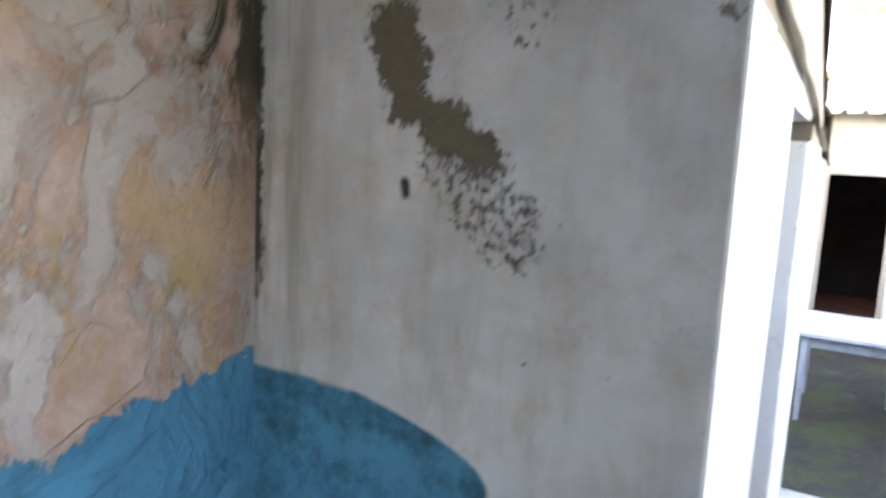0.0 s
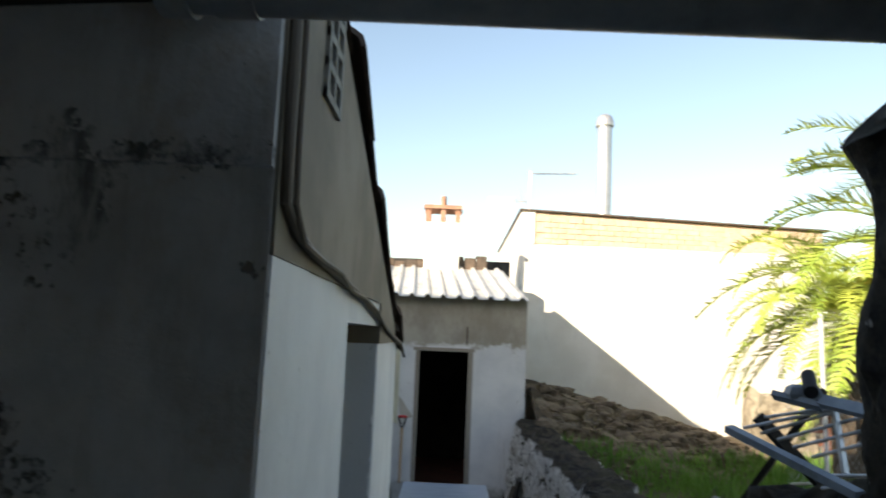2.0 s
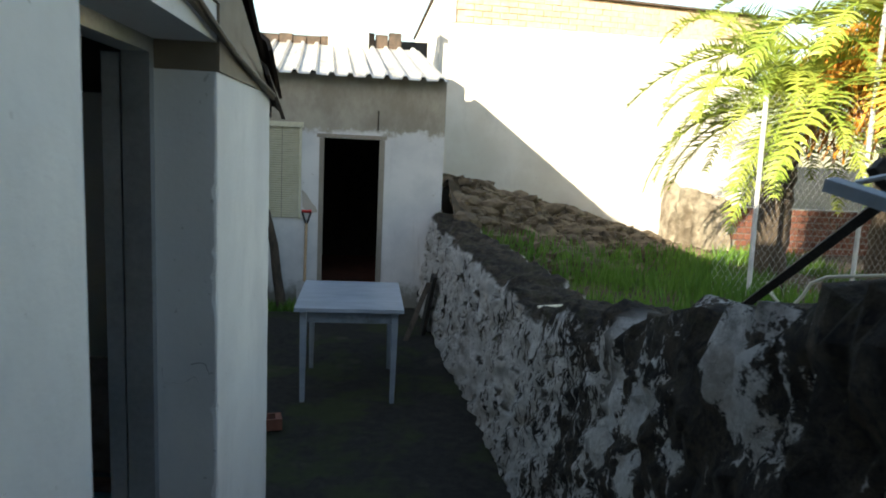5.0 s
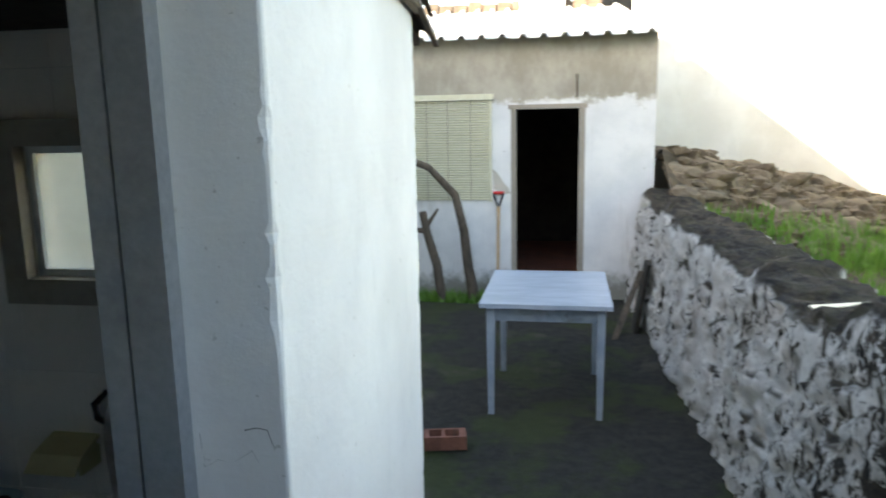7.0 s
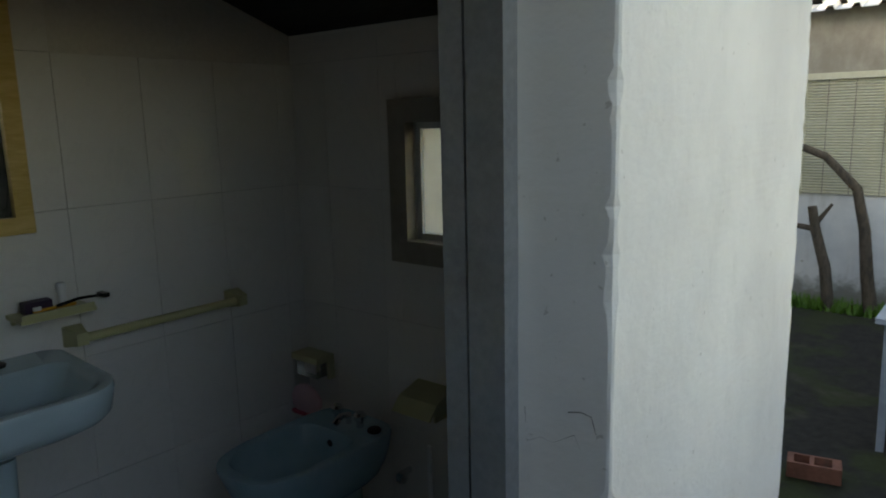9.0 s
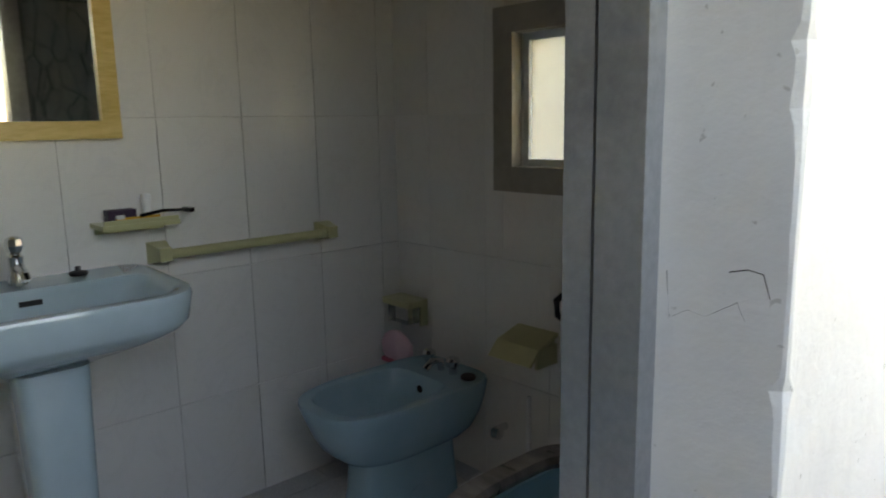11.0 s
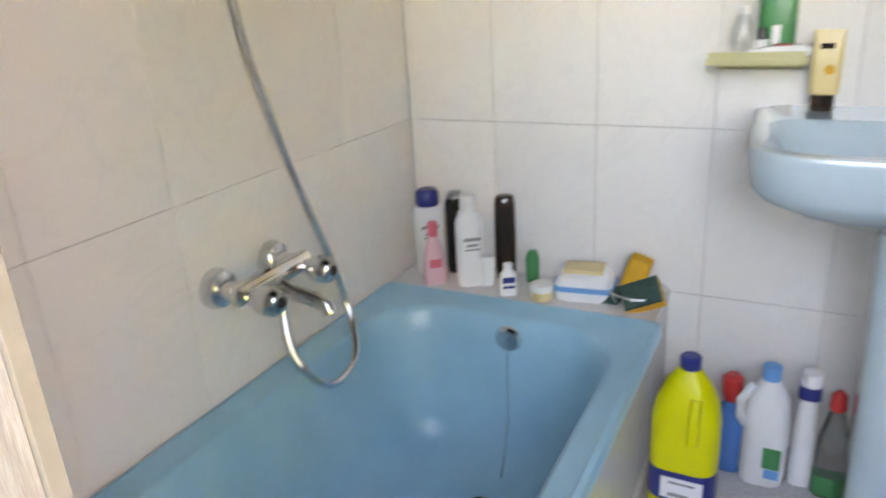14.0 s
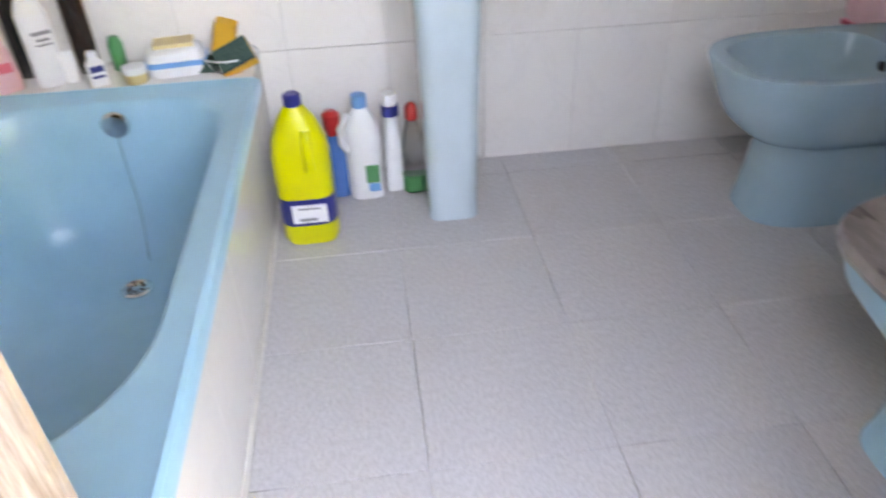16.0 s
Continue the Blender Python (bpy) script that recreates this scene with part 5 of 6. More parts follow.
def vine():
    v = empty("old_vine", "bare gnarled vine trunks growing by the shed window", "vine", (0, 0, 0))
    part("trunk", tube(B(), [(-0.55, 8.0, 0.02), (-0.60, 7.98, 0.35), (-0.64, 7.95, 0.75), (-0.72, 7.92, 1.12), (-0.98, 7.9, 1.40), (-1.35, 7.9, 1.55)], 0.06, 10, 0.03), M["bark"], v, smooth=True)
    t2 = part("trunk", tube(B(), [(-0.88, 7.95, 0.02), (-0.93, 7.94, 0.4), (-1.02, 7.92, 0.72), (-1.06, 7.9, 0.95)], 0.055, 10, 0.04), M["bark"], v, smooth=True)
    part("limb", tube(B(), [(-1.02, 7.92, 0.8), (-0.9, 7.9, 0.98)], 0.025, 8, 0.012), M["bark"], v, smooth=True)
    part("limb", tube(B(), [(-1.0, 7.92, 0.74), (-1.25, 7.9, 0.78)], 0.03, 8, 0.02), M["bark"], v, smooth=True)
    part("limb", tube(B(), [(-0.62, 7.97, 0.55), (-0.66, 7.94, 0.80)], 0.02, 8, 0.012), M["bark"], v, smooth=True)


vine()


def drying_rack():
    """A small folding rack, collapsed askew on the rubble wall."""
    b = empty("folding_rack", "collapsed grey metal folding rack with dark feet on the wall", "rack", (-0.04, -0.06, -0.042))

    def rail(name, p, q, w, h, mat, label=""):
        p, q = Vector(p), Vector(q)
        d = (q - p).normalized()
        u = d.cross(Vector((0.3, -1.0, 0.1))).normalized()
        v = d.cross(u)
        part(name, loft(B(), [[c + u * a + v * e for a, e in ((-h, -w), (h, -w), (h, w), (-h, w))] for c in (p, q)]), mat, b, label, bevel=0.004)
    rail("foot_rail", (1.112, 0.975, 1.993), (1.245, 0.575, 1.905), 0.010, 0.0135, M["blue_paint"], "dark grey-blue rail")
    rail("leg", (1.385, 1.00, 2.10), (1.470, 1.90, 1.54), 0.010, 0.0150, M["dark_wood"], "blackened leg")
    rail("leg", (1.205, 1.005, 2.027), (1.50, 0.93, 1.70), 0.010, 0.0150, M["dark_wood"], "blackened leg")
    rail("top_plate", (1.226, 0.95, 2.092), (1.306, 0.85, 2.072), 0.016, 0.0075, M["blue_paint"])
    rail("top_plate", (1.308, 0.85, 2.088), (1.350, 0.55, 2.070), 0.016, 0.0090, M["blue_paint"])
    for p, q in (((1.221, 1.0, 2.025), (1.358, 0.9, 2.069)), ((1.150, 0.97, 1.997), (1.350, 0.84, 2.073)), ((1.190, 0.95, 1.987), (1.398, 0.84, 2.083)), ((1.222, 0.92, 1.975), (1.395, 0.78, 2.065)),
                 ((1.245, 0.88, 1.962), (1.385, 0.75, 2.036)), ((1.274, 0.84, 1.945), (1.360, 0.72, 2.005)), ((1.255, 0.80, 1.907), (1.345, 0.69, 1.930)), ((1.276, 0.80, 1.876), (1.345, 0.69, 1.900))):
        part("bar", tube(B(), [p, q], 0.0048, 7), M["steel"], b, smooth=True)
    rail("cross_bar", (1.338, 0.85, 2.078), (1.309, 0.75, 1.922), 0.005, 0.0075, M["steel"])
    part("clamp", loft(B(), [[(1.285 + x * w, 0.905 + y * w, z) for x, y in ((-0.045, -0.02), (0.04, -0.03), (0.045, 0.02), (-0.04, 0.03))] for w, z in ((0.9, 2.088), (1.0, 2.100), (0.85, 2.118), (0.5, 2.126))]), M["blue_paint"], b, bevel=0.004)
    part("hinge_pin", tube(B(), [(1.285, 0.86, 2.108), (1.312, 0.93, 2.150)], 0.019, 14), M["gasket"], b, smooth=True)


drying_rack()


def palm(at, label, seed, fronds, size, low, high, fruit):
    p = empty("palm_tree", label, "palm", at)
    p.scale = (size, size, size)
    rp = random.Random(seed)
    part("trunk", loft(B(), [[(r * (1 + 0.12 * rp.random()) * math.cos(a * math.pi / 6), r * math.sin(a * math.pi / 6), z) for a in range(12)] for r, z in [(0.30 + 0.03 * (k % 2), k * 0.13) for k in range(17)]]), M["bark"], p, smooth=True)
    crown = B()
    stalks = B()
    for k in range(fronds):
        az = k * 2.39996
        el = rp.uniform(low, high)
        ln = rp.uniform(2.3, 3.1)
        pts = []
        for i in range(15):
            s = i / 14
            e = el - s * s * rp.uniform(1.35, 1.5) * (1.1 if el > 0.4 else 0.8)
            if i == 0:
                q = Vector((0, 0, 2.3))
            else:
                q = pts[-1] + Vector((math.cos(az) * math.cos(e), math.sin(az) * math.cos(e), math.sin(e))) * ln / 14
            pts.append(q)
        tube(crown, pts, 0.022, 4, 0.006)
        for i in range(2, 14):
            for sub in (0.0, 0.25, 0.5, 0.75):
                q = pts[i].lerp(pts[i + 1], sub)
                d = (pts[i + 1] - pts[i - 1]).normalized()
                sd = d.cross(Vector((0, 0, 1))).normalized()
                s = (i + sub) / 14
                l2 = 0.52 * math.sin(math.pi * (0.18 + 0.75 * s)) * rp.uniform(0.85, 1.1)
                for sg in (-1, 1):
                    tip = q + (sd * sg * 0.75 + d * 0.6 + Vector((0, 0, rp.uniform(-0.15, 0.3)))).normalized() * l2
                    midp = q.lerp(tip, 0.45)
                    w = d * 0.017
                    vv = [crown.verts.new(c) for c in (q - w, q + w, midp + w * 0.9 + Vector((0, 0, 0.02)), tip, midp - w * 0.9 + Vector((0, 0, 0.02)))]
                    crown.faces.new(vv[:3])
                    crown.faces.new((vv[0], vv[2], vv[3], vv[4]))
    part("crown", crown, M["leaf"], p, "feathery yellow-green fronds")
    for k in range(fruit):
        az, el = rp.uniform(2.6, 5.6), rp.uniform(-0.1, 0.9)
        r0 = Vector((math.cos(az), math.sin(az), 0)) * 0.2 + Vector((0, 0, 2.1))
        ln = rp.uniform(0.8, 1.5)
        d = Vector((math.cos(az) * math.cos(el), math.sin(az) * math.cos(el), math.sin(el)))
        m1 = r0 + d * ln * 0.6
        for q in range(6):
            e = m1 + Vector((rp.uniform(-.18, .18), rp.uniform(-.18, .18), rp.uniform(-0.75, -0.3))) + d * 0.2
            tube(stalks, [r0, m1, m1.lerp(e, 0.5) + d * 0.06, e], 0.014, 3)
    if fruit:
        part("fruit_stalk", stalks, M["palm_stalk"], p, "orange hanging fruit stalks")
    else:
        stalks.free()
    return p


palm((6.75, 7.6, 0.35), "tall date palm with drooping fronds and orange fruit stalks", 11, 58, 1.18, -0.30, 1.35, 110)
palm((5.30, 8.0, 0.35), "smaller yellow-green palm with fronds hanging down", 5, 46, 0.66, -0.15, 1.0, 0).scale = (0.62, 0.62, 0.98)


def fence():
    f = empty("wire_fence", "wire mesh fence on thin white metal posts", "fence", (0, 0, 0))
    for x in (4.4, 5.55, 7.0):
        part("post", tube(B(), [(x, 6.8, 0.35), (x - 0.05, 6.8, 4.35 if x == 5.55 else 2.6)], 0.025, 8), M["white_paint"], f)
    bm = B()
    for k in range(60):
        for sg in (-1, 1):
            x = 4.0 + k * 0.07
            tube(bm, [(x + sg * 0.035 * (1 if j % 2 else -1), 6.8, 0.55 + j * 0.11) for j in range(20)], 0.0017, 3)
    part("mesh", bm, M["steel"], f, "hexagonal wire mesh")


fence()

def yard_bits():
    b = empty("leaning_board", "dark weathered board leaning on the rubble wall", "board", (0, 0, 0))
    part("plank", loft(B(), [[(0.98, y, 0.0), (1.02, y + 0.02, 0.0), (1.12, y + 0.02, 0.62), (1.08, y, 0.62)] for y in (6.9, 7.15)]), M["dark_wood"], b, bevel=0.004)
    b = empty("timber_offcut", "grey timber offcut propped beside the table", "board", (0, 0, 0))
    part("plank", loft(B(), [[(p[0] - 0.02, p[1], p[2]), (p[0] + 0.03, p[1], p[2]), (p[0] + 0.03, p[1] + 0.03, p[2]), (p[0] - 0.02, p[1] + 0.03, p[2])] for p in ((0.80, 6.7, 0.0), (1.04, 7.0, 0.55))]), M["bark"], b)
    b = empty("pale_lath", "pale bleached lath lying on the garden wall", "board", (0, 0, 0))
    part("lath", loft(B(), [[(x, y, z), (x, y + 0.05, z), (x, y + 0.05, z + 0.008), (x, y, z + 0.008)] for x, y, z in ((1.37, 3.74, 1.075), (1.80, 3.84, 1.085))]), M["blind"], b)
    c = empty("bent_cable", "pale stiff cable curling on the wall top", "cable", (0, 0, 0))
    part("cable", tube(B(), [(1.46, 1.68, 1.655), (1.462, 1.66, 1.625), (1.474, 1.63, 1.600), (1.495, 1.61, 1.605), (1.512, 1.60, 1.635), (1.53, 1.60, 1.668), (1.56, 1.58, 1.690), (1.65, 1.45, 1.722), (1.75, 1.40, 1.72)], 0.005, 6), M["blind"], c, smooth=True)
    g = B()
    r = random.Random(3)
    for k in range(900):
        x, y = -1.3 + 1.1 * r.random(), 7.85 + 0.3 * r.random()
        a, h = r.random() * 6.28, r.uniform(0.03, 0.13)
        dx, dy = math.cos(a) * 0.05, math.sin(a) * 0.05
        v = [g.verts.new(q) for q in ((x - dy * .2, y + dx * .2, 0), (x + dy * .2, y - dx * .2, 0), (x + dx, y + dy, h))]
        g.faces.new(v)
    tagged(part("weeds", g, M["grass"]), "low weeds at the foot of the shed wall", "weeds", "", "stuff")
    w = bpy.data.objects["wall_shed_left"]
    part("cement_patch", loft(B(), [[(-0.36 + 0.17 * u + 0.015 * math.sin(9 * v), FY - d, 1.10 + 0.24 * v * (1 - 0.5 * u)) for u, v in ((0, 0.25), (0.5, 0), (1, 0.1), (1, 0.6), (0.6, 0.75), (0.35, 1.1), (0.05, 1.15))] for d in (-0.002, 0.004)]), M["nb_plinth"], w)
    part("hook_iron", tube(B(), [(0.49, FY - 0.02, 2.30), (0.49, FY - 0.03, 2.08)], 0.010, 6), M["bark"], bpy.data.objects["wall_shed_upper"])


yard_bits()

# cracked plaster in the reveal of the bathroom door
FAR = bpy.data.objects["wall_yard_far"]
for line in (((-0.139, 1.374), (-0.134, 1.32), (-0.112, 1.333), (-0.091, 1.329), (-0.056, 1.351), (-0.040, 1.318), (-0.012, 1.297)), ((-0.066, 1.383), (-0.046, 1.388), (-0.030, 1.385), (-0.022, 1.36)),
             ((-0.056, 1.447), (-0.034, 1.452), (-0.012, 1.460))):
    part("crack", tube(B(), [(x, DF + 0.0005, z) for x, z in line], 0.0010, 5, 0.0006), M["gasket"], FAR, "thin dark crack in the plaster")

# ---- tiles as pieces ----
TM = tile_mesh("tile", M["tile"])
FM = tile_mesh("floor_tile", M["floor_tile"], 0.006, 0.003)
ROWS = [0.752, 1.134, 1.572, 2.0]
wall_tiles(bpy.data.objects["wall_bath_back"], TM, "x", -1.681, 0.272, 2.578, 0.40, 2.0, [0.25 * k + 0.002 for k in range(1, 11)], ROWS, 1)
wall_tiles(bpy.data.objects["wall_bath_back"], TM, "x", -1.681, 0.272, 1.752, 2.0, 2.38, [0.25 * k + 0.002 for k in range(1, 7)], [], 1)
wall_tiles(bpy.data.objects["wall_porch"], TM, "y", 0.269, -1.674, -0.2, 0.40, 2.30, [-1.645 + 0.2535 * k for k in range(6)], ROWS, -1)
wall_tiles(bpy.data.objects["wall_end_a"], TM, "y", 2.577, -1.674, -0.2, 0.40, 2.09, [-1.502 + 0.259 * k for k in range(6)], ROWS, 1, (WX0 - 0.068, WX1 + 0.068, WZ0 - 0.068, WZ1 + 0.068))
wall_tiles(bpy.data.objects["wall_yard_near"], TM, "x", -0.223, 0.276, DN, 0.40, 2.30, [0.5, 0.75], ROWS, -1)
wall_tiles(bpy.data.objects["wall_yard_far"], TM, "x", -0.203, DF, 2.57, 0.40, 2.09, [2.0, 2.25], ROWS, -1)
wall_tiles(bpy.data.objects["ledge_far"], TM, "y", 0.929, -1.674, -1.502, 0.402, LEDGE - 0.001, [], [], -1)
wall_tiles(bpy.data.objects["ledge_far"], TM, "z", LEDGE, -1.673, -1.500, 0.278, 0.934, [], [0.506, 0.758], 1)
wall_tiles(bpy.data.objects["bath_panel"], TM, "y", 0.929, -1.500, -0.228, 0.402, RIM - 0.036, [-1.40, -1.15, -0.90, -0.65, -0.40], [], -1)
wall_tiles(bpy.data.objects["floor_bath"], FM, "z", 0.394, -1.676, -0.2, 0.94, 2.575, [-1.58, -1.265, -0.95, -0.635, -0.32], [1.232, 1.55, 1.87, 2.19, 2.5], 1)


# ---- bathroom small things ----
P_WHITE = plain("white_plastic", (0.74, 0.74, 0.75), 0.3)
P_NAVY = plain("navy_plastic", (0.01, 0.02, 0.16), 0.3)
P_PINK = plain("pale_pink_plastic", (0.75, 0.45, 0.50), 0.35)
P_ROSE = plain("rose_plastic", (0.72, 0.13, 0.18), 0.35)
P_BLACK = plain("glossy_black_plastic", (0.012, 0.010, 0.010), 0.2)
P_BROWN = plain("dark_brown_plastic", (0.020, 0.009, 0.006), 0.15)
P_YELLOW = plain("lemon_yellow_plastic", (0.62, 0.60, 0.005), 0.35)
P_ORANGE = plain("orange_yellow_cloth", (0.68, 0.34, 0.03), 0.8)
P_GREEN = plain("green_plastic", (0.02, 0.22, 0.08), 0.35)
P_BLUE = plain("clear_blue_liquid", (0.03, 0.16, 0.42), 0.2)
P_SKY = plain("light_blue_plastic", (0.08, 0.32, 0.62), 0.35)
P_CREAM = plain("cream_plastic", (0.70, 0.55, 0.28), 0.35)
P_GREY = plain("grey_print", (0.24, 0.24, 0.26), 0.5)
P_SCRUB = speckled("dark_green_scrubber", (0.015, 0.045, 0.04), (0.04, 0.09, 0.075), 120, 0.95, 0, 0.5, 20, None, 0, (1, 1, 1), True)
P_CLEAR = plain("clear_thin_plastic", (0.95, 0.96, 0.96), 0.06, 0, None, 0, 0.97)
P_PAPER = plain("pink_paper", (0.78, 0.50, 0.56), 0.9)


def bottle(name, label, category, at, body, mat, cap=None, cap_mat=None, rz=0.0, tilt=(0, 0), bands=(), group=""):
    """body: rows (width, depth, corner, height); cap: rows (radius, height); bands: (width, depth, z0, z1, material, label)."""
    b = empty(name, label, category, at, rz, group)
    b.rotation_euler = (radians(tilt[0]), radians(tilt[1]), radians(rz))
    part("bottle_body", loft(B(), [rrect(0, 0, w, d, min(r, w / 2 - 1e-4, d / 2 - 1e-4), z, 4) for w, d, r, z in body]), mat, b, smooth=True)
    if cap:
        part("cap", lathe(B(), cap, 14), cap_mat, b, smooth=True)
    for bw, bd, z0, z1, bmt, bl in bands:
        part("label_band", loft(B(), [rrect(0, 0, bw, bd, min(bw, bd) / 2.6, z, 4) for z in (z0, z1)]), bmt, b, bl)
    return b


def front_marks(parent, x0, z0, rows, mat, name="print_line"):
    """Plain bars for small print on the +x side: (y, z, length, height)."""
    for y, z, ln, h in rows:
        part(name, boxes((x0, x0 + 0.0015, y - ln / 2, y + ln / 2, z0 + z, z0 + z + h)), mat, parent)


R0 = LEDGE + 0.0065
# along the head end of the tub
o = bottle("lotion_bottle", "white lotion bottle with a navy cap on the tub rim", "bottle", (-1.60, 0.345, R0), [(0.04, 0.062, 0.018, 0), (0.044, 0.070, 0.02, 0.02), (0.044, 0.078, 0.02, 0.155), (0.036, 0.064, 0.017, 0.182)], P_WHITE, [(0.027, 0.182), (0.030, 0.188), (0.029, 0.216), (0.022, 0.224)], P_NAVY, 40)
front_marks(o, 0.021, 0, [(0, 0.125, 0.045, 0.008), (0, 0.108, 0.03, 0.005), (0, 0.098, 0.035, 0.005), (0, 0.088, 0.02, 0.005)], P_GREY)
o = bottle("cologne_bottle", "small pale pink bottle with a rose cap", "bottle", (-1.54, 0.388, R0), [(0.030, 0.056, 0.014, 0), (0.032, 0.064, 0.015, 0.03), (0.028, 0.048, 0.013, 0.085), (0.018, 0.024, 0.009, 0.125)], P_PINK, [(0.013, 0.125), (0.013, 0.158), (0.010, 0.161)], P_ROSE, 40)
front_marks(o, 0.0145, 0, [(0, 0.045, 0.03, 0.022)], P_ROSE, "label_patch")
bottle("shampoo_bottle", "slim black shampoo bottle behind the others", "bottle", (-1.63, 0.405, R0), [(0.035, 0.045, 0.016, 0), (0.038, 0.048, 0.017, 0.02), (0.038, 0.048, 0.017, 0.18), (0.03, 0.04, 0.014, 0.198)], P_BLACK, [(0.017, 0.198), (0.017, 0.212)], P_GREY, 30)
o = bottle("shampoo_bottle", "tall white shampoo bottle with grey print", "bottle", (-1.565, 0.474, R0), [(0.042, 0.062, 0.02, 0), (0.046, 0.066, 0.02, 0.02), (0.044, 0.066, 0.02, 0.16), (0.034, 0.045, 0.015, 0.190)], P_WHITE, [(0.019, 0.190), (0.020, 0.195), (0.019, 0.226)], P_WHITE, 35)
front_marks(o, 0.022, 0, [(0.004, 0.118, 0.042, 0.008), (0.004, 0.104, 0.028, 0.006), (0.004, 0.094, 0.036, 0.004)], P_GREY)
bottle("conditioner_bottle", "tall dark brown conditioner bottle", "bottle", (-1.63, 0.542, R0), [(0.034, 0.044, 0.016, 0), (0.038, 0.05, 0.018, 0.02), (0.038, 0.052, 0.018, 0.11), (0.036, 0.050, 0.017, 0.195), (0.03, 0.044, 0.015, 0.212), (0.024, 0.03, 0.011, 0.215)], P_BROWN, None, None, 25)
bottle("cream_tube", "small white cream tube standing on its cap", "tube", (-1.57, 0.518, R0), [(0.016, 0.024, 0.007, 0), (0.018, 0.028, 0.008, 0.012), (0.014, 0.032, 0.006, 0.06), (0.004, 0.034, 0.0015, 0.072)], P_WHITE, None, None, 35)
o = bottle("gel_bottle", "small white bottle with a dark printed label", "bottle", (-1.535, 0.586, R0), [(0.024, 0.038, 0.01, 0), (0.026, 0.04, 0.011, 0.01), (0.026, 0.04, 0.011, 0.05), (0.018, 0.024, 0.008, 0.062)], P_WHITE, [(0.011, 0.062), (0.011, 0.078)], P_WHITE, 30)
front_marks(o, 0.0125, 0, [(0, 0.034, 0.03, 0.014), (0, 0.02, 0.028, 0.006)], P_NAVY)
bottle("gel_bottle", "small dark green bottle against the tiles", "bottle", (-1.63, 0.612, R0), [(0.026, 0.03, 0.011, 0), (0.028, 0.034, 0.012, 0.06), (0.018, 0.02, 0.008, 0.08)], P_GREEN)
bottle("cream_jar", "low white cream jar with a beige label", "jar", (-1.538, 0.668, R0), [(0.046, 0.046, 0.0229, 0), (0.05, 0.05, 0.0249, 0.004), (0.05, 0.05, 0.0249, 0.022)], P_CREAM, [(0.027, 0.0225), (0.028, 0.025), (0.027, 0.038), (0.02, 0.04)], P_WHITE)


def wet_wipes():
    w = empty("wipes_pack", "crumpled white and blue pack of wet wipes", "pack", (-1.59, 0.755, R0), 8)
    loops = []
    for z, s in ((0, 0.9), (0.015, 1.0), (0.04, 0.98), (0.055, 0.9), (0.066, 0.6)):
        loops.append([(p[0] + 0.006 * noise.noise((p[0] * 60, p[1] * 60, z * 60)), p[1], p[2] + 0.008 * noise.noise((p[0] * 40, p[1] * 40, z))) for p in rrect(0, 0, 0.09 * s, 0.135 * s, 0.02, z, 5)])
    part("pouch", loft(B(), loops), P_WHITE, w, smooth=True)
    part("stripe", loft(B(), [rrect(0, 0, 0.094, 0.139, 0.02, z, 5) for z in (0.024, 0.036)]), P_SKY, w, "blue printed stripe")
    part("flap", boxes((-0.03, 0.03, -0.045, 0.045, 0.064, 0.073)), P_CREAM, w, bevel=0.004)


wet_wipes()


def sponge_rack():
    r = empty("wire_rack", "small rusty wire soap rack on the tub corner", "rack", (-1.585, 0.878, R0))
    for z, s in ((0.004, 0.75), (0.035, 1.0)):
        part("ring", tube(B(), [(s * 0.06 * math.cos(a * math.pi / 10), s * 0.066 * math.sin(a * math.pi / 10), z) for a in range(21)], 0.0022, 5), M["steel"], r)
    for k in range(7):
        a = 2 * math.pi * k / 7
        part("wire", tube(B(), [(0.045 * math.cos(a), 0.05 * math.sin(a), 0.004), (0.06 * math.cos(a), 0.066 * math.sin(a), 0.035)], 0.0015, 4), M["steel"], r)
    part("wire", tube(B(), [(-0.045, 0, 0.004), (0.045, 0, 0.004)], 0.0018, 4), M["steel"], r)
    part("wire", tube(B(), [(0, -0.05, 0.004), (0, 0.05, 0.004)], 0.0018, 4), M["steel"], r)
    s = empty("sponge", "yellow sponge with a dark green scouring face", "sponge", (-1.56, 0.895, R0 + 0.03), 20)
    s.rotation_euler = (radians(28), radians(38), radians(30))
    part("foam", boxes((-0.03, 0.03, -0.042, 0.042, -0.014, 0.014)), P_ORANGE, s, bevel=0.004)
    part("scourer", boxes((-0.03, 0.03, -0.042, 0.042, 0.0145, 0.024)), P_SCRUB, s, bevel=0.002)
    c = empty("cleaning_cloth", "folded orange-yellow cloth stuffed in the rack", "cloth", (-1.60, 0.85, R0 + 0.02))
    c.rotation_euler = (radians(-22), radians(12), 0)
    part("cloth", loft(B(), [[(p[0] + 0.008 * noise.noise((z * 50, p[1] * 40, 1)), p[1] + 0.008 * noise.noise((z * 60, p[0] * 50, 4)), z) for p in rrect(0, 0, w, d, 0.008, z, 4)] for w, d, z in ((0.035, 0.03, 0), (0.05, 0.045, 0.03), (0.035, 0.05, 0.07), (0.028, 0.046, 0.10))]), P_ORANGE, c, smooth=True)
    s2 = empty("scrub_pad", "small dark green scouring pad in the rack", "sponge", (-1.575, 0.822, R0 + 0.012))
    part("pad", boxes((-0.02, 0.02, -0.02, 0.02, -0.01, 0.02)), P_SCRUB, s2, bevel=0.006)


sponge_rack()


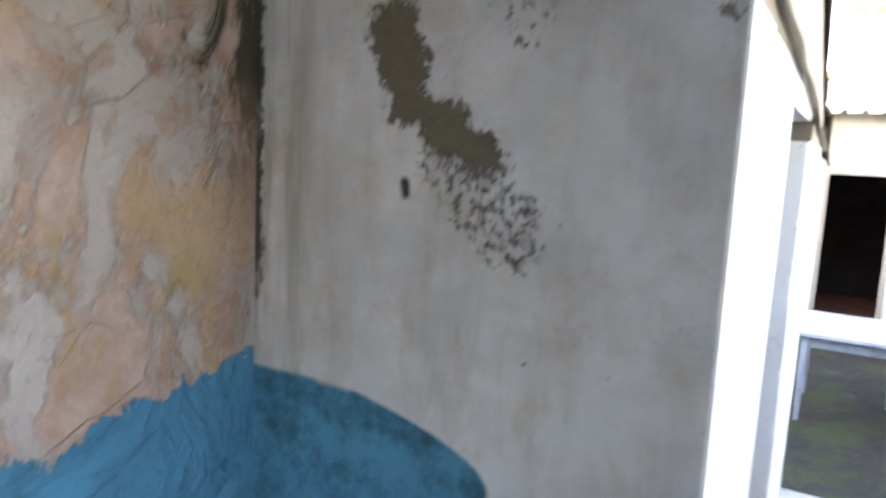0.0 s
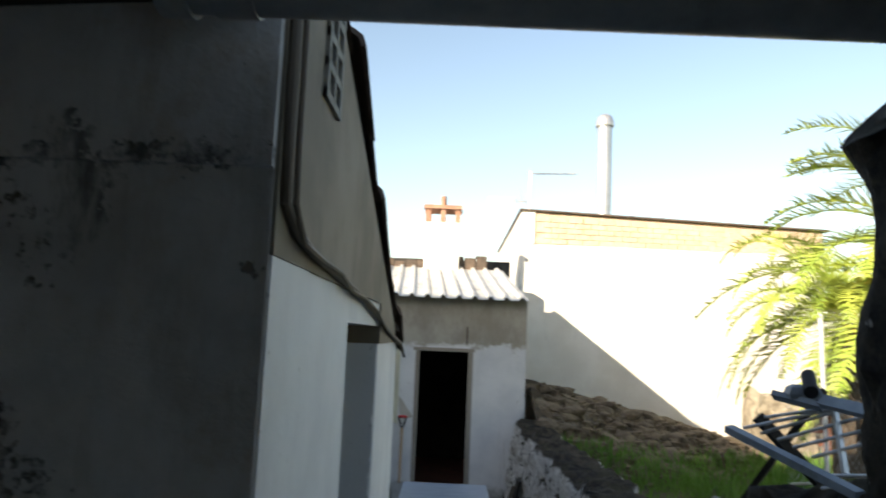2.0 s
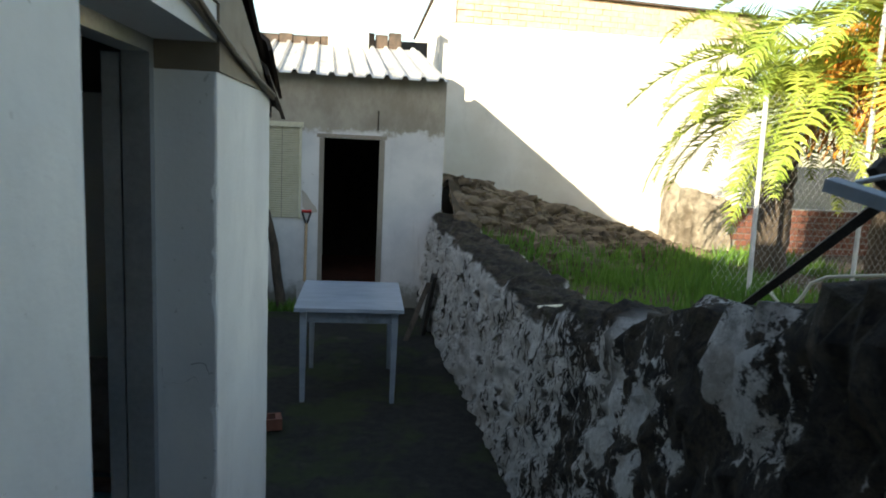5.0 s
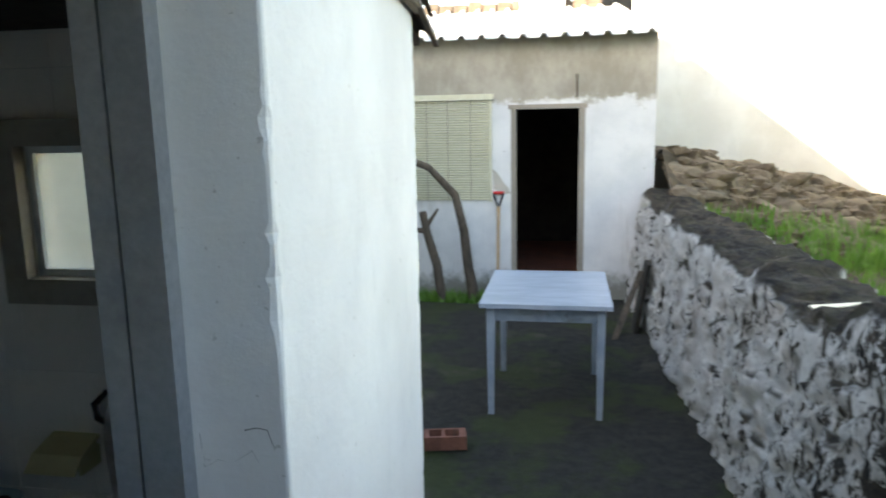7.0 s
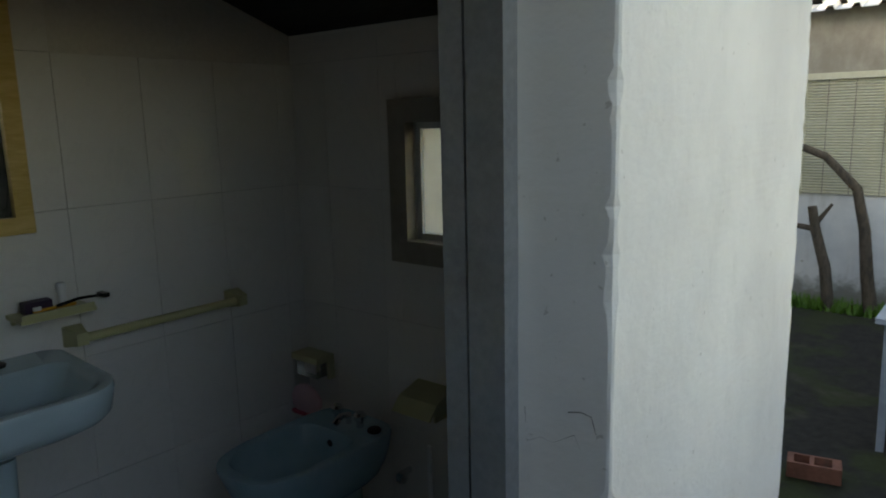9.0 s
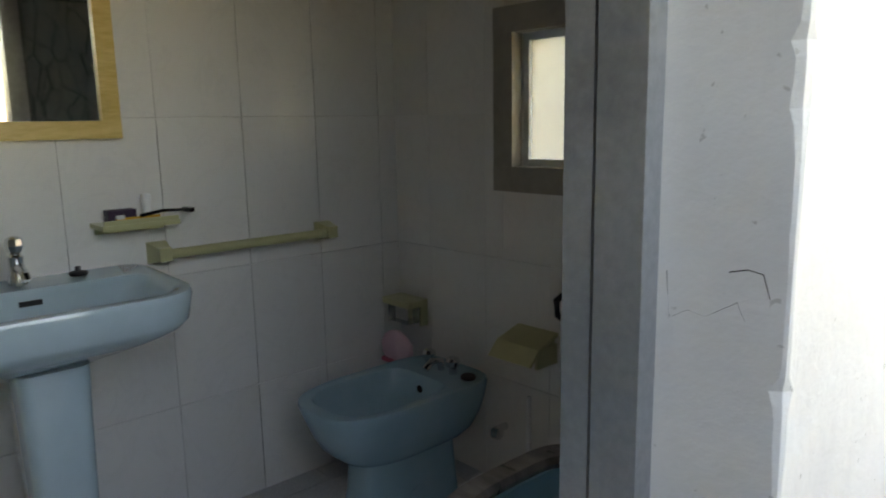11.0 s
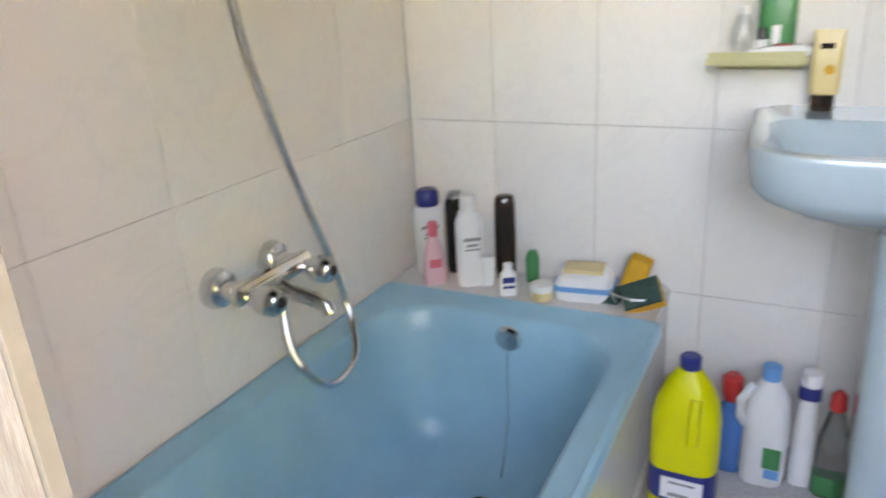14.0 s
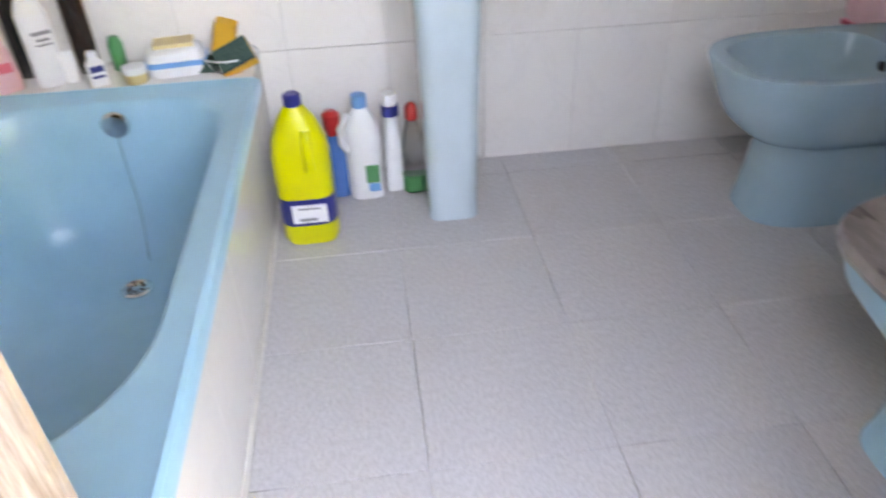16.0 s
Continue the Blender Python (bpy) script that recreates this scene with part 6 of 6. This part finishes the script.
def bath_mixer():
    m = empty("bath_mixer", "chrome bath mixer tap with two knobs and shower hose", "tap", (0, 0, 0))
    zc = 0.972
    for x in (-0.935, -1.085):
        part("escutcheon", lathe(B(), [(0.037, 0.277), (0.037, 0.284), (0.032, 0.300), (0.018, 0.306), (0.016, 0.335)], 24, (x, 0, zc), "y"), M["chrome"], m, smooth=True)
    part("body", lathe(B(), [(0.010, -1.112), (0.019, -1.105), (0.021, -1.04), (0.024, -1.02), (0.024, -0.995), (0.021, -0.975), (0.019, -0.915), (0.010, -0.908)], 18, (0, 0.345, zc), "x"), M["chrome"], m, smooth=True)
    for x in (-0.935, -1.085):
        kn = part("knob", lathe(B(), [(0.015, 0.358), (0.015, 0.374), (0.024, 0.380), (0.027, 0.395), (0.026, 0.415), (0.019, 0.424), (0.008, 0.426)], 10, (x, 0, zc - 0.006), "y"), M["chrome"], m, smooth=True)
        part("knob_cap", lathe(B(), [(0.010, 0.4265), (0.008, 0.4285)], 12, (x, 0, zc - 0.006), "y"), M["gasket"], kn)
    part("spout", tube(B(), [(-1.01, 0.35, zc - 0.008), (-1.012, 0.385, zc - 0.024), (-1.018, 0.43, zc - 0.036), (-1.02, 0.452, zc - 0.044), (-1.02, 0.458, zc - 0.058)], 0.015, 12, 0.013), M["chrome"], m, smooth=True)
    part("diverter", lathe(B(), [(0.014, 0.0), (0.014, 0.022), (0.010, 0.028)], 12, (-1.01, 0.345, zc + 0.02)), M["chrome"], m, smooth=True)
    pts = [(-1.02, 0.345, 0.965), (-1.02, 0.35, 0.91), (-1.00, 0.37, 0.846), (-1.005, 0.40, 0.785), (-1.069, 0.405, 0.728), (-1.152, 0.40, 0.738), (-1.20, 0.37, 0.79), (-1.215, 0.345, 0.85), (-1.192, 0.338, 0.94), (-1.143, 0.33, 1.08), (-1.102, 0.32, 1.22), (-1.07, 0.31, 1.36), (-1.05, 0.305, 1.52), (-1.04, 0.31, 1.70), (-1.04, 0.33, 1.82)]
    sm = []
    for i in range(len(pts) - 1):
        p0, p1, p2, p3 = (Vector(pts[max(0, min(len(pts) - 1, i + k))]) for k in (-1, 0, 1, 2))
        for s in range(8):
            t = s / 8
            sm.append(0.5 * ((2 * p1) + (p2 - p0) * t + (2 * p0 - 5 * p1 + 4 * p2 - p3) * t * t + (3 * p1 - p0 - 3 * p2 + p3) * t ** 3))
    part("shower_hose", tube(B(), sm, 0.0082, 10), M["chrome"], m, "ribbed metal shower hose", True)
    part("hose_nut", lathe(B(), [(0.012, 0.94), (0.012, 0.97)], 8, (-1.02, 0.345, 0)), M["chrome"], m)
    h = empty("hand_shower", "chrome hand shower hooked high on the tiled wall", "shower head", (-1.04, 0.30, 1.82))
    part("hook", boxes((-0.015, 0.015, -0.028, 0.05, -0.015, 0.015)), M["chrome"], h, bevel=0.004)
    part("grip", tube(B(), [(0, 0.035, 0.0), (0, 0.06, 0.10), (0, 0.10, 0.17)], 0.012, 10), M["chrome"], h, smooth=True)
    part("head", lathe(B(), [(0.012, 0.0), (0.03, 0.02), (0.034, 0.035), (0.028, 0.04)], 16, (0, 0.10, 0.165), "y"), M["chrome"], h, smooth=True)


bath_mixer()
sp = part("enamel_chip", loft(B(), [[(0.012 * math.cos(a) * (1 + 0.4 * math.sin(3 * a)), 0.007 * math.sin(a), z) for a in [k * math.pi / 8 for k in range(16)]] for z in (0, 0.0015)]), M["gasket"], bpy.data.objects["bathtub"], "black chip in the enamel")
sp.location = (-0.70, 0.372, RIM - 0.150)
sp.scale = (1.5, 1.5, 1)
sp.rotation_euler = (radians(-65), 0, 0.3)
for k in range(5):
    sc = part("scratch", tube(B(), [(0, 0, 0), (0.010, 0.003, 0), (0.018, -0.002, 0.001)], 0.0012, 5), M["bark"], bpy.data.objects["bathtub"], "brown rust scratch in the enamel")
    sc.location = (-0.682 + 0.010 * k, 0.3725, RIM - 0.158 - 0.006 * (k % 3))

# on the floor between tub and basin
F0 = 0.401
o = bottle("bleach_jug", "large lemon-yellow plastic jug with a navy cap and label", "jug", (-1.364, 1.028, F0), [(0.085, 0.115, 0.03, 0), (0.095, 0.130, 0.035, 0.015), (0.095, 0.130, 0.035, 0.225), (0.088, 0.120, 0.035, 0.262), (0.066, 0.085, 0.03, 0.305), (0.036, 0.036, 0.0175, 0.340)], P_YELLOW, [(0.020, 0.338), (0.020, 0.360), (0.016, 0.364)], P_NAVY, 0,
           (0, 0), [(0.097, 0.132, 0.055, 0.125, P_NAVY, "navy printed label")])
part("label_field", boxes((0.0485, 0.0502, -0.035, 0.045, 0.064, 0.112)), P_WHITE, o, "white field of the label")
front_marks(o, 0.0502, 0, [(0.0, 0.070, 0.04, 0.007), (0.005, 0.100, 0.05, 0.004)], P_GREY)
part("handle_ridge", tube(B(), [(0.035, 0.02, 0.29), (0.05, 0.02, 0.25), (0.05, 0.02, 0.20)], 0.012, 8), P_YELLOW, o, smooth=True)
bottle("spray_bottle", "blue cleaning bottle with a red spray head", "bottle", (-1.552, 1.095, F0), [(0.05, 0.06, 0.02, 0), (0.055, 0.068, 0.022, 0.02), (0.055, 0.065, 0.022, 0.13), (0.028, 0.03, 0.012, 0.17)], P_BLUE, [(0.014, 0.17), (0.02, 0.19), (0.022, 0.225), (0.012, 0.235)], M["red"])
o = bottle("bleach_bottle", "white bleach bottle with a light blue cap", "bottle", (-1.540, 1.168, F0), [(0.07, 0.085, 0.025, 0), (0.076, 0.092, 0.03, 0.02), (0.076, 0.092, 0.03, 0.14), (0.07, 0.08, 0.028, 0.20), (0.035, 0.036, 0.016, 0.245)], P_WHITE, [(0.018, 0.245), (0.019, 0.25), (0.019, 0.275), (0.014, 0.278)], P_SKY)
part("label_patch", boxes((0.0385, 0.0400, 0.0, 0.035, 0.05, 0.10)), P_GREEN, o, "green and blue label")
part("label_patch", boxes((0.0388, 0.0402, 0.005, 0.035, 0.025, 0.048)), P_SKY, o)
part("grip_handle", tube(B(), [(0.02, -0.03, 0.235), (0.03, -0.052, 0.20), (0.03, -0.05, 0.16), (0.02, -0.04, 0.14)], 0.010, 8), P_WHITE, o, smooth=True)
bottle("toilet_cleaner", "slim white cleaner bottle with a navy collar", "bottle", (-1.553, 1.242, F0), [(0.038, 0.048, 0.016, 0), (0.04, 0.05, 0.018, 0.02), (0.036, 0.044, 0.016, 0.12), (0.024, 0.03, 0.011, 0.21)], P_WHITE, [(0.021, 0.21), (0.021, 0.242), (0.019, 0.2425), (0.019, 0.268), (0.012, 0.27)], P_WHITE, 0, (0, 0), [(0.044, 0.044, 0.212, 0.24, P_NAVY, "navy collar")])
bottle("soap_bottle", "clear bottle with a red cap and green soap inside", "bottle", (-1.538, 1.294, F0), [(0.048, 0.056, 0.02, 0), (0.05, 0.06, 0.022, 0.015), (0.048, 0.056, 0.02, 0.13), (0.024, 0.026, 0.011, 0.20)], P_CLEAR, [(0.013, 0.20), (0.017, 0.205), (0.015, 0.235), (0.006, 0.245)], M["red"], 0, (0, 0), [(0.051, 0.061, 0.004, 0.05, P_GREEN, "green soap in the bottle")])

# on the shelves and the basin
S1, S2 = 1.2885, 1.3065
bottle("mouthwash_bottle", "green mouthwash bottle with a white label on the shelf", "bottle", (-1.635, 1.105, S1), [(0.035, 0.058, 0.014, 0), (0.04, 0.066, 0.015, 0.01), (0.04, 0.066, 0.015, 0.12), (0.02, 0.022, 0.009, 0.15)], P_GREEN, [(0.012, 0.15), (0.012, 0.17)], P_WHITE, 0, (0, 0), [(0.041, 0.040, 0.02, 0.055, P_WHITE, "white label")])
bottle("lotion_bottle", "small clear bottle on the shelf", "bottle", (-1.635, 1.045, S1), [(0.028, 0.034, 0.012, 0), (0.03, 0.036, 0.013, 0.05), (0.016, 0.018, 0.007, 0.075)], P_CLEAR, [(0.009, 0.075), (0.009, 0.09)], P_WHITE)
bottle("dropper_bottle", "tiny white bottle with a black cap", "bottle", (-1.612, 1.082, S1), [(0.022, 0.024, 0.01, 0), (0.022, 0.024, 0.01, 0.03)], P_WHITE, [(0.009, 0.0305), (0.006, 0.052)], P_BLACK)
tp = empty("toothpaste_tube", "white and red toothpaste tube lying on the shelf", "tube", (-1.59, 1.115, S1 + 0.011))
part("tube_body", loft(B(), [[(x, y, z) for x, z in ((-w, -h), (w, -h), (w, h), (-w, h))] for y, w, h in ((-0.055, 0.016, 0.002), (-0.02, 0.015, 0.008), (0.04, 0.013, 0.011))]), P_WHITE, tp, bevel=0.003)
part("red_stripe", boxes((-0.009, 0.009, -0.01, 0.02, 0.0105, 0.0125)), M["red"], tp)
part("cap", lathe(B(), [(0.009, 0.0405), (0.008, 0.055)], 10, (0, 0, 0), "y"), P_WHITE, tp)
cb2 = empty("hair_comb", "brown plastic comb lying on the shelf", "comb", (-1.60, 1.03, S1 + 0.003), 8)
part("spine", boxes((-0.006, 0.006, -0.035, 0.04, 0, 0.004)), P_BROWN, cb2, bevel=0.001)
part("teeth", boxes(*[(0.006, 0.022, -0.033 + k * 0.005, -0.0305 + k * 0.005, 0.0005, 0.0035) for k in range(14)]), P_BROWN, cb2)
o = bottle("sun_cream_tube", "cream-yellow tube standing on its dark brown cap", "tube", (-1.615, 1.195, 1.189), [(0.026, 0.050, 0.012, 0.030), (0.028, 0.052, 0.013, 0.036), (0.022, 0.052, 0.010, 0.11), (0.004, 0.052, 0.0015, 0.145)], P_CREAM, [(0.020, 0.0), (0.021, 0.004), (0.020, 0.0295)], P_BROWN)
part("orange_dot", lathe(B(), [(0.009, 0.0125), (0.009, 0.0155)], 12, (0, 0.006, 0.075), "x"), P_ORANGE, o, "round orange mark")
front_marks(o, 0.0115, 0, [(-0.002, 0.112, 0.022, 0.010)], P_BROWN)
rz = empty("razor", "black disposable razor lying on the shelf", "razor", (-1.595, 1.70, S2 + 0.012), 5)
part("handle", tube(B(), [(0, -0.04, 0.004), (0, 0.02, 0.012), (0, 0.085, 0.008)], 0.005, 8, 0.004), P_BLACK, rz, smooth=True)
part("blade_head", boxes((-0.02, 0.02, 0.084, 0.10, 0.002, 0.014)), P_BLACK, rz, bevel=0.002)
bx = empty("small_box", "dark purple cardboard box on the shelf", "box", (-1.635, 1.625, S2))
part("box_body", boxes((-0.018, 0.018, -0.035, 0.035, 0, 0.032)), plain("dark_purple_card", (0.035, 0.012, 0.04), 0.5), bx, bevel=0.002)
bottle("shaving_brush", "white shaving brush standing on the shelf", "brush", (-1.64, 1.695, S2), [(0.022, 0.022, 0.0109, 0), (0.024, 0.024, 0.0119, 0.02), (0.02, 0.02, 0.0099, 0.03), (0.028, 0.028, 0.0139, 0.06), (0.02, 0.02, 0.0099, 0.068)], P_WHITE)
tb = empty("toothbrush", "orange and white toothbrush across the shelf", "toothbrush", (-1.605, 1.655, S2 + 0.006), 0)
part("handle", tube(B(), [(0, -0.05, 0.003), (0, 0.06, 0.004)], 0.0045, 6), P_ORANGE, tb)
part("bristles", boxes((-0.004, 0.004, -0.05, -0.03, 0.0045, 0.014)), P_WHITE, tb)


def paper_box():
    p = empty("paper_holder", "olive plastic holder with pink paper hanging out", "paper holder", (-1.595, 2.574, 0.925))
    part("box", boxes((-0.072, 0.072, -0.085, 0, 0.0, 0.022)), M["olive"], p, bevel=0.008)
    for x in (-0.072, 0.062):
        part("bracket", boxes((x, x + 0.010, -0.030, 0, -0.070, -0.0005)), M["olive"], p, bevel=0.003)
    part("window", boxes((-0.055, 0.055, -0.075, -0.004, -0.06, -0.001)), P_CLEAR, p, bevel=0.004)
    part("sheet", loft(B(), [[(0.075 * w * math.cos(a) * (1 + 0.10 * math.sin(3 * a + z * 40)), -0.085 + 0.032 * w * math.sin(a) * (1 + 0.15 * math.sin(5 * a)), z) for a in [k * math.pi / 10 for k in range(20)]] for w, z in ((0.75, -0.185), (1.0, -0.165), (0.98, -0.13), (0.72, -0.105), (0.35, -0.09))]), P_PAPER, p, "crumpled pink tissue", True)
    part("red_fold", boxes((-0.05, 0.045, -0.114, -0.065, -0.199, -0.186)), P_ROSE, p)
    q = empty("toilet_roll_holder", "olive plastic toilet roll holder with a closed flap", "paper holder", (-1.03, 2.574, 0.885))
    part("flap", loft(B(), [[(-0.075, 0, 0.06), (0.075, 0, 0.06), (0.075, 0, 0.05), (-0.075, 0, 0.05)], [(-0.08, -0.09, 0.03), (0.08, -0.09, 0.03), (0.08, -0.09, 0.02), (-0.08, -0.09, 0.02)], [(-0.08, -0.13, -0.012), (0.08, -0.13, -0.012), (0.08, -0.122, -0.014), (-0.08, -0.122, -0.014)]]), M["olive"], q, bevel=0.003)
    for x in (-0.073, 0.065):
        part("cheek", boxes((x, x + 0.008, -0.09, 0, -0.03, 0.028)), M["olive"], q, bevel=0.003)
    part("back_plate", boxes((-0.064, 0.064, -0.01, 0, -0.03, 0.048)), M["olive"], q)
    b = empty("toilet_brush", "white toilet brush handle beside the toilet", "brush", (-1.0, 2.50, 0.401))
    part("handle", tube(B(), [(0, 0, 0.12), (0, 0, 0.36)], 0.010, 8, 0.007), P_WHITE, b, smooth=True)
    part("holder", lathe(B(), [(0.05, 0), (0.052, 0.01), (0.045, 0.12), (0.04, 0.125)], 16), P_WHITE, b, smooth=True)
    h = empty("flush_pipe", "dark curved hose to the cistern", "pipe", (0, 0, 0))
    part("pipe", tube(B(), [(-0.86, 2.57, 1.09), (-0.90, 2.55, 1.085), (-0.935, 2.54, 1.05), (-0.93, 2.54, 1.01), (-0.895, 2.55, 0.985), (-0.86, 2.57, 0.98)], 0.010, 8), P_BLACK, h, smooth=True)


paper_box()
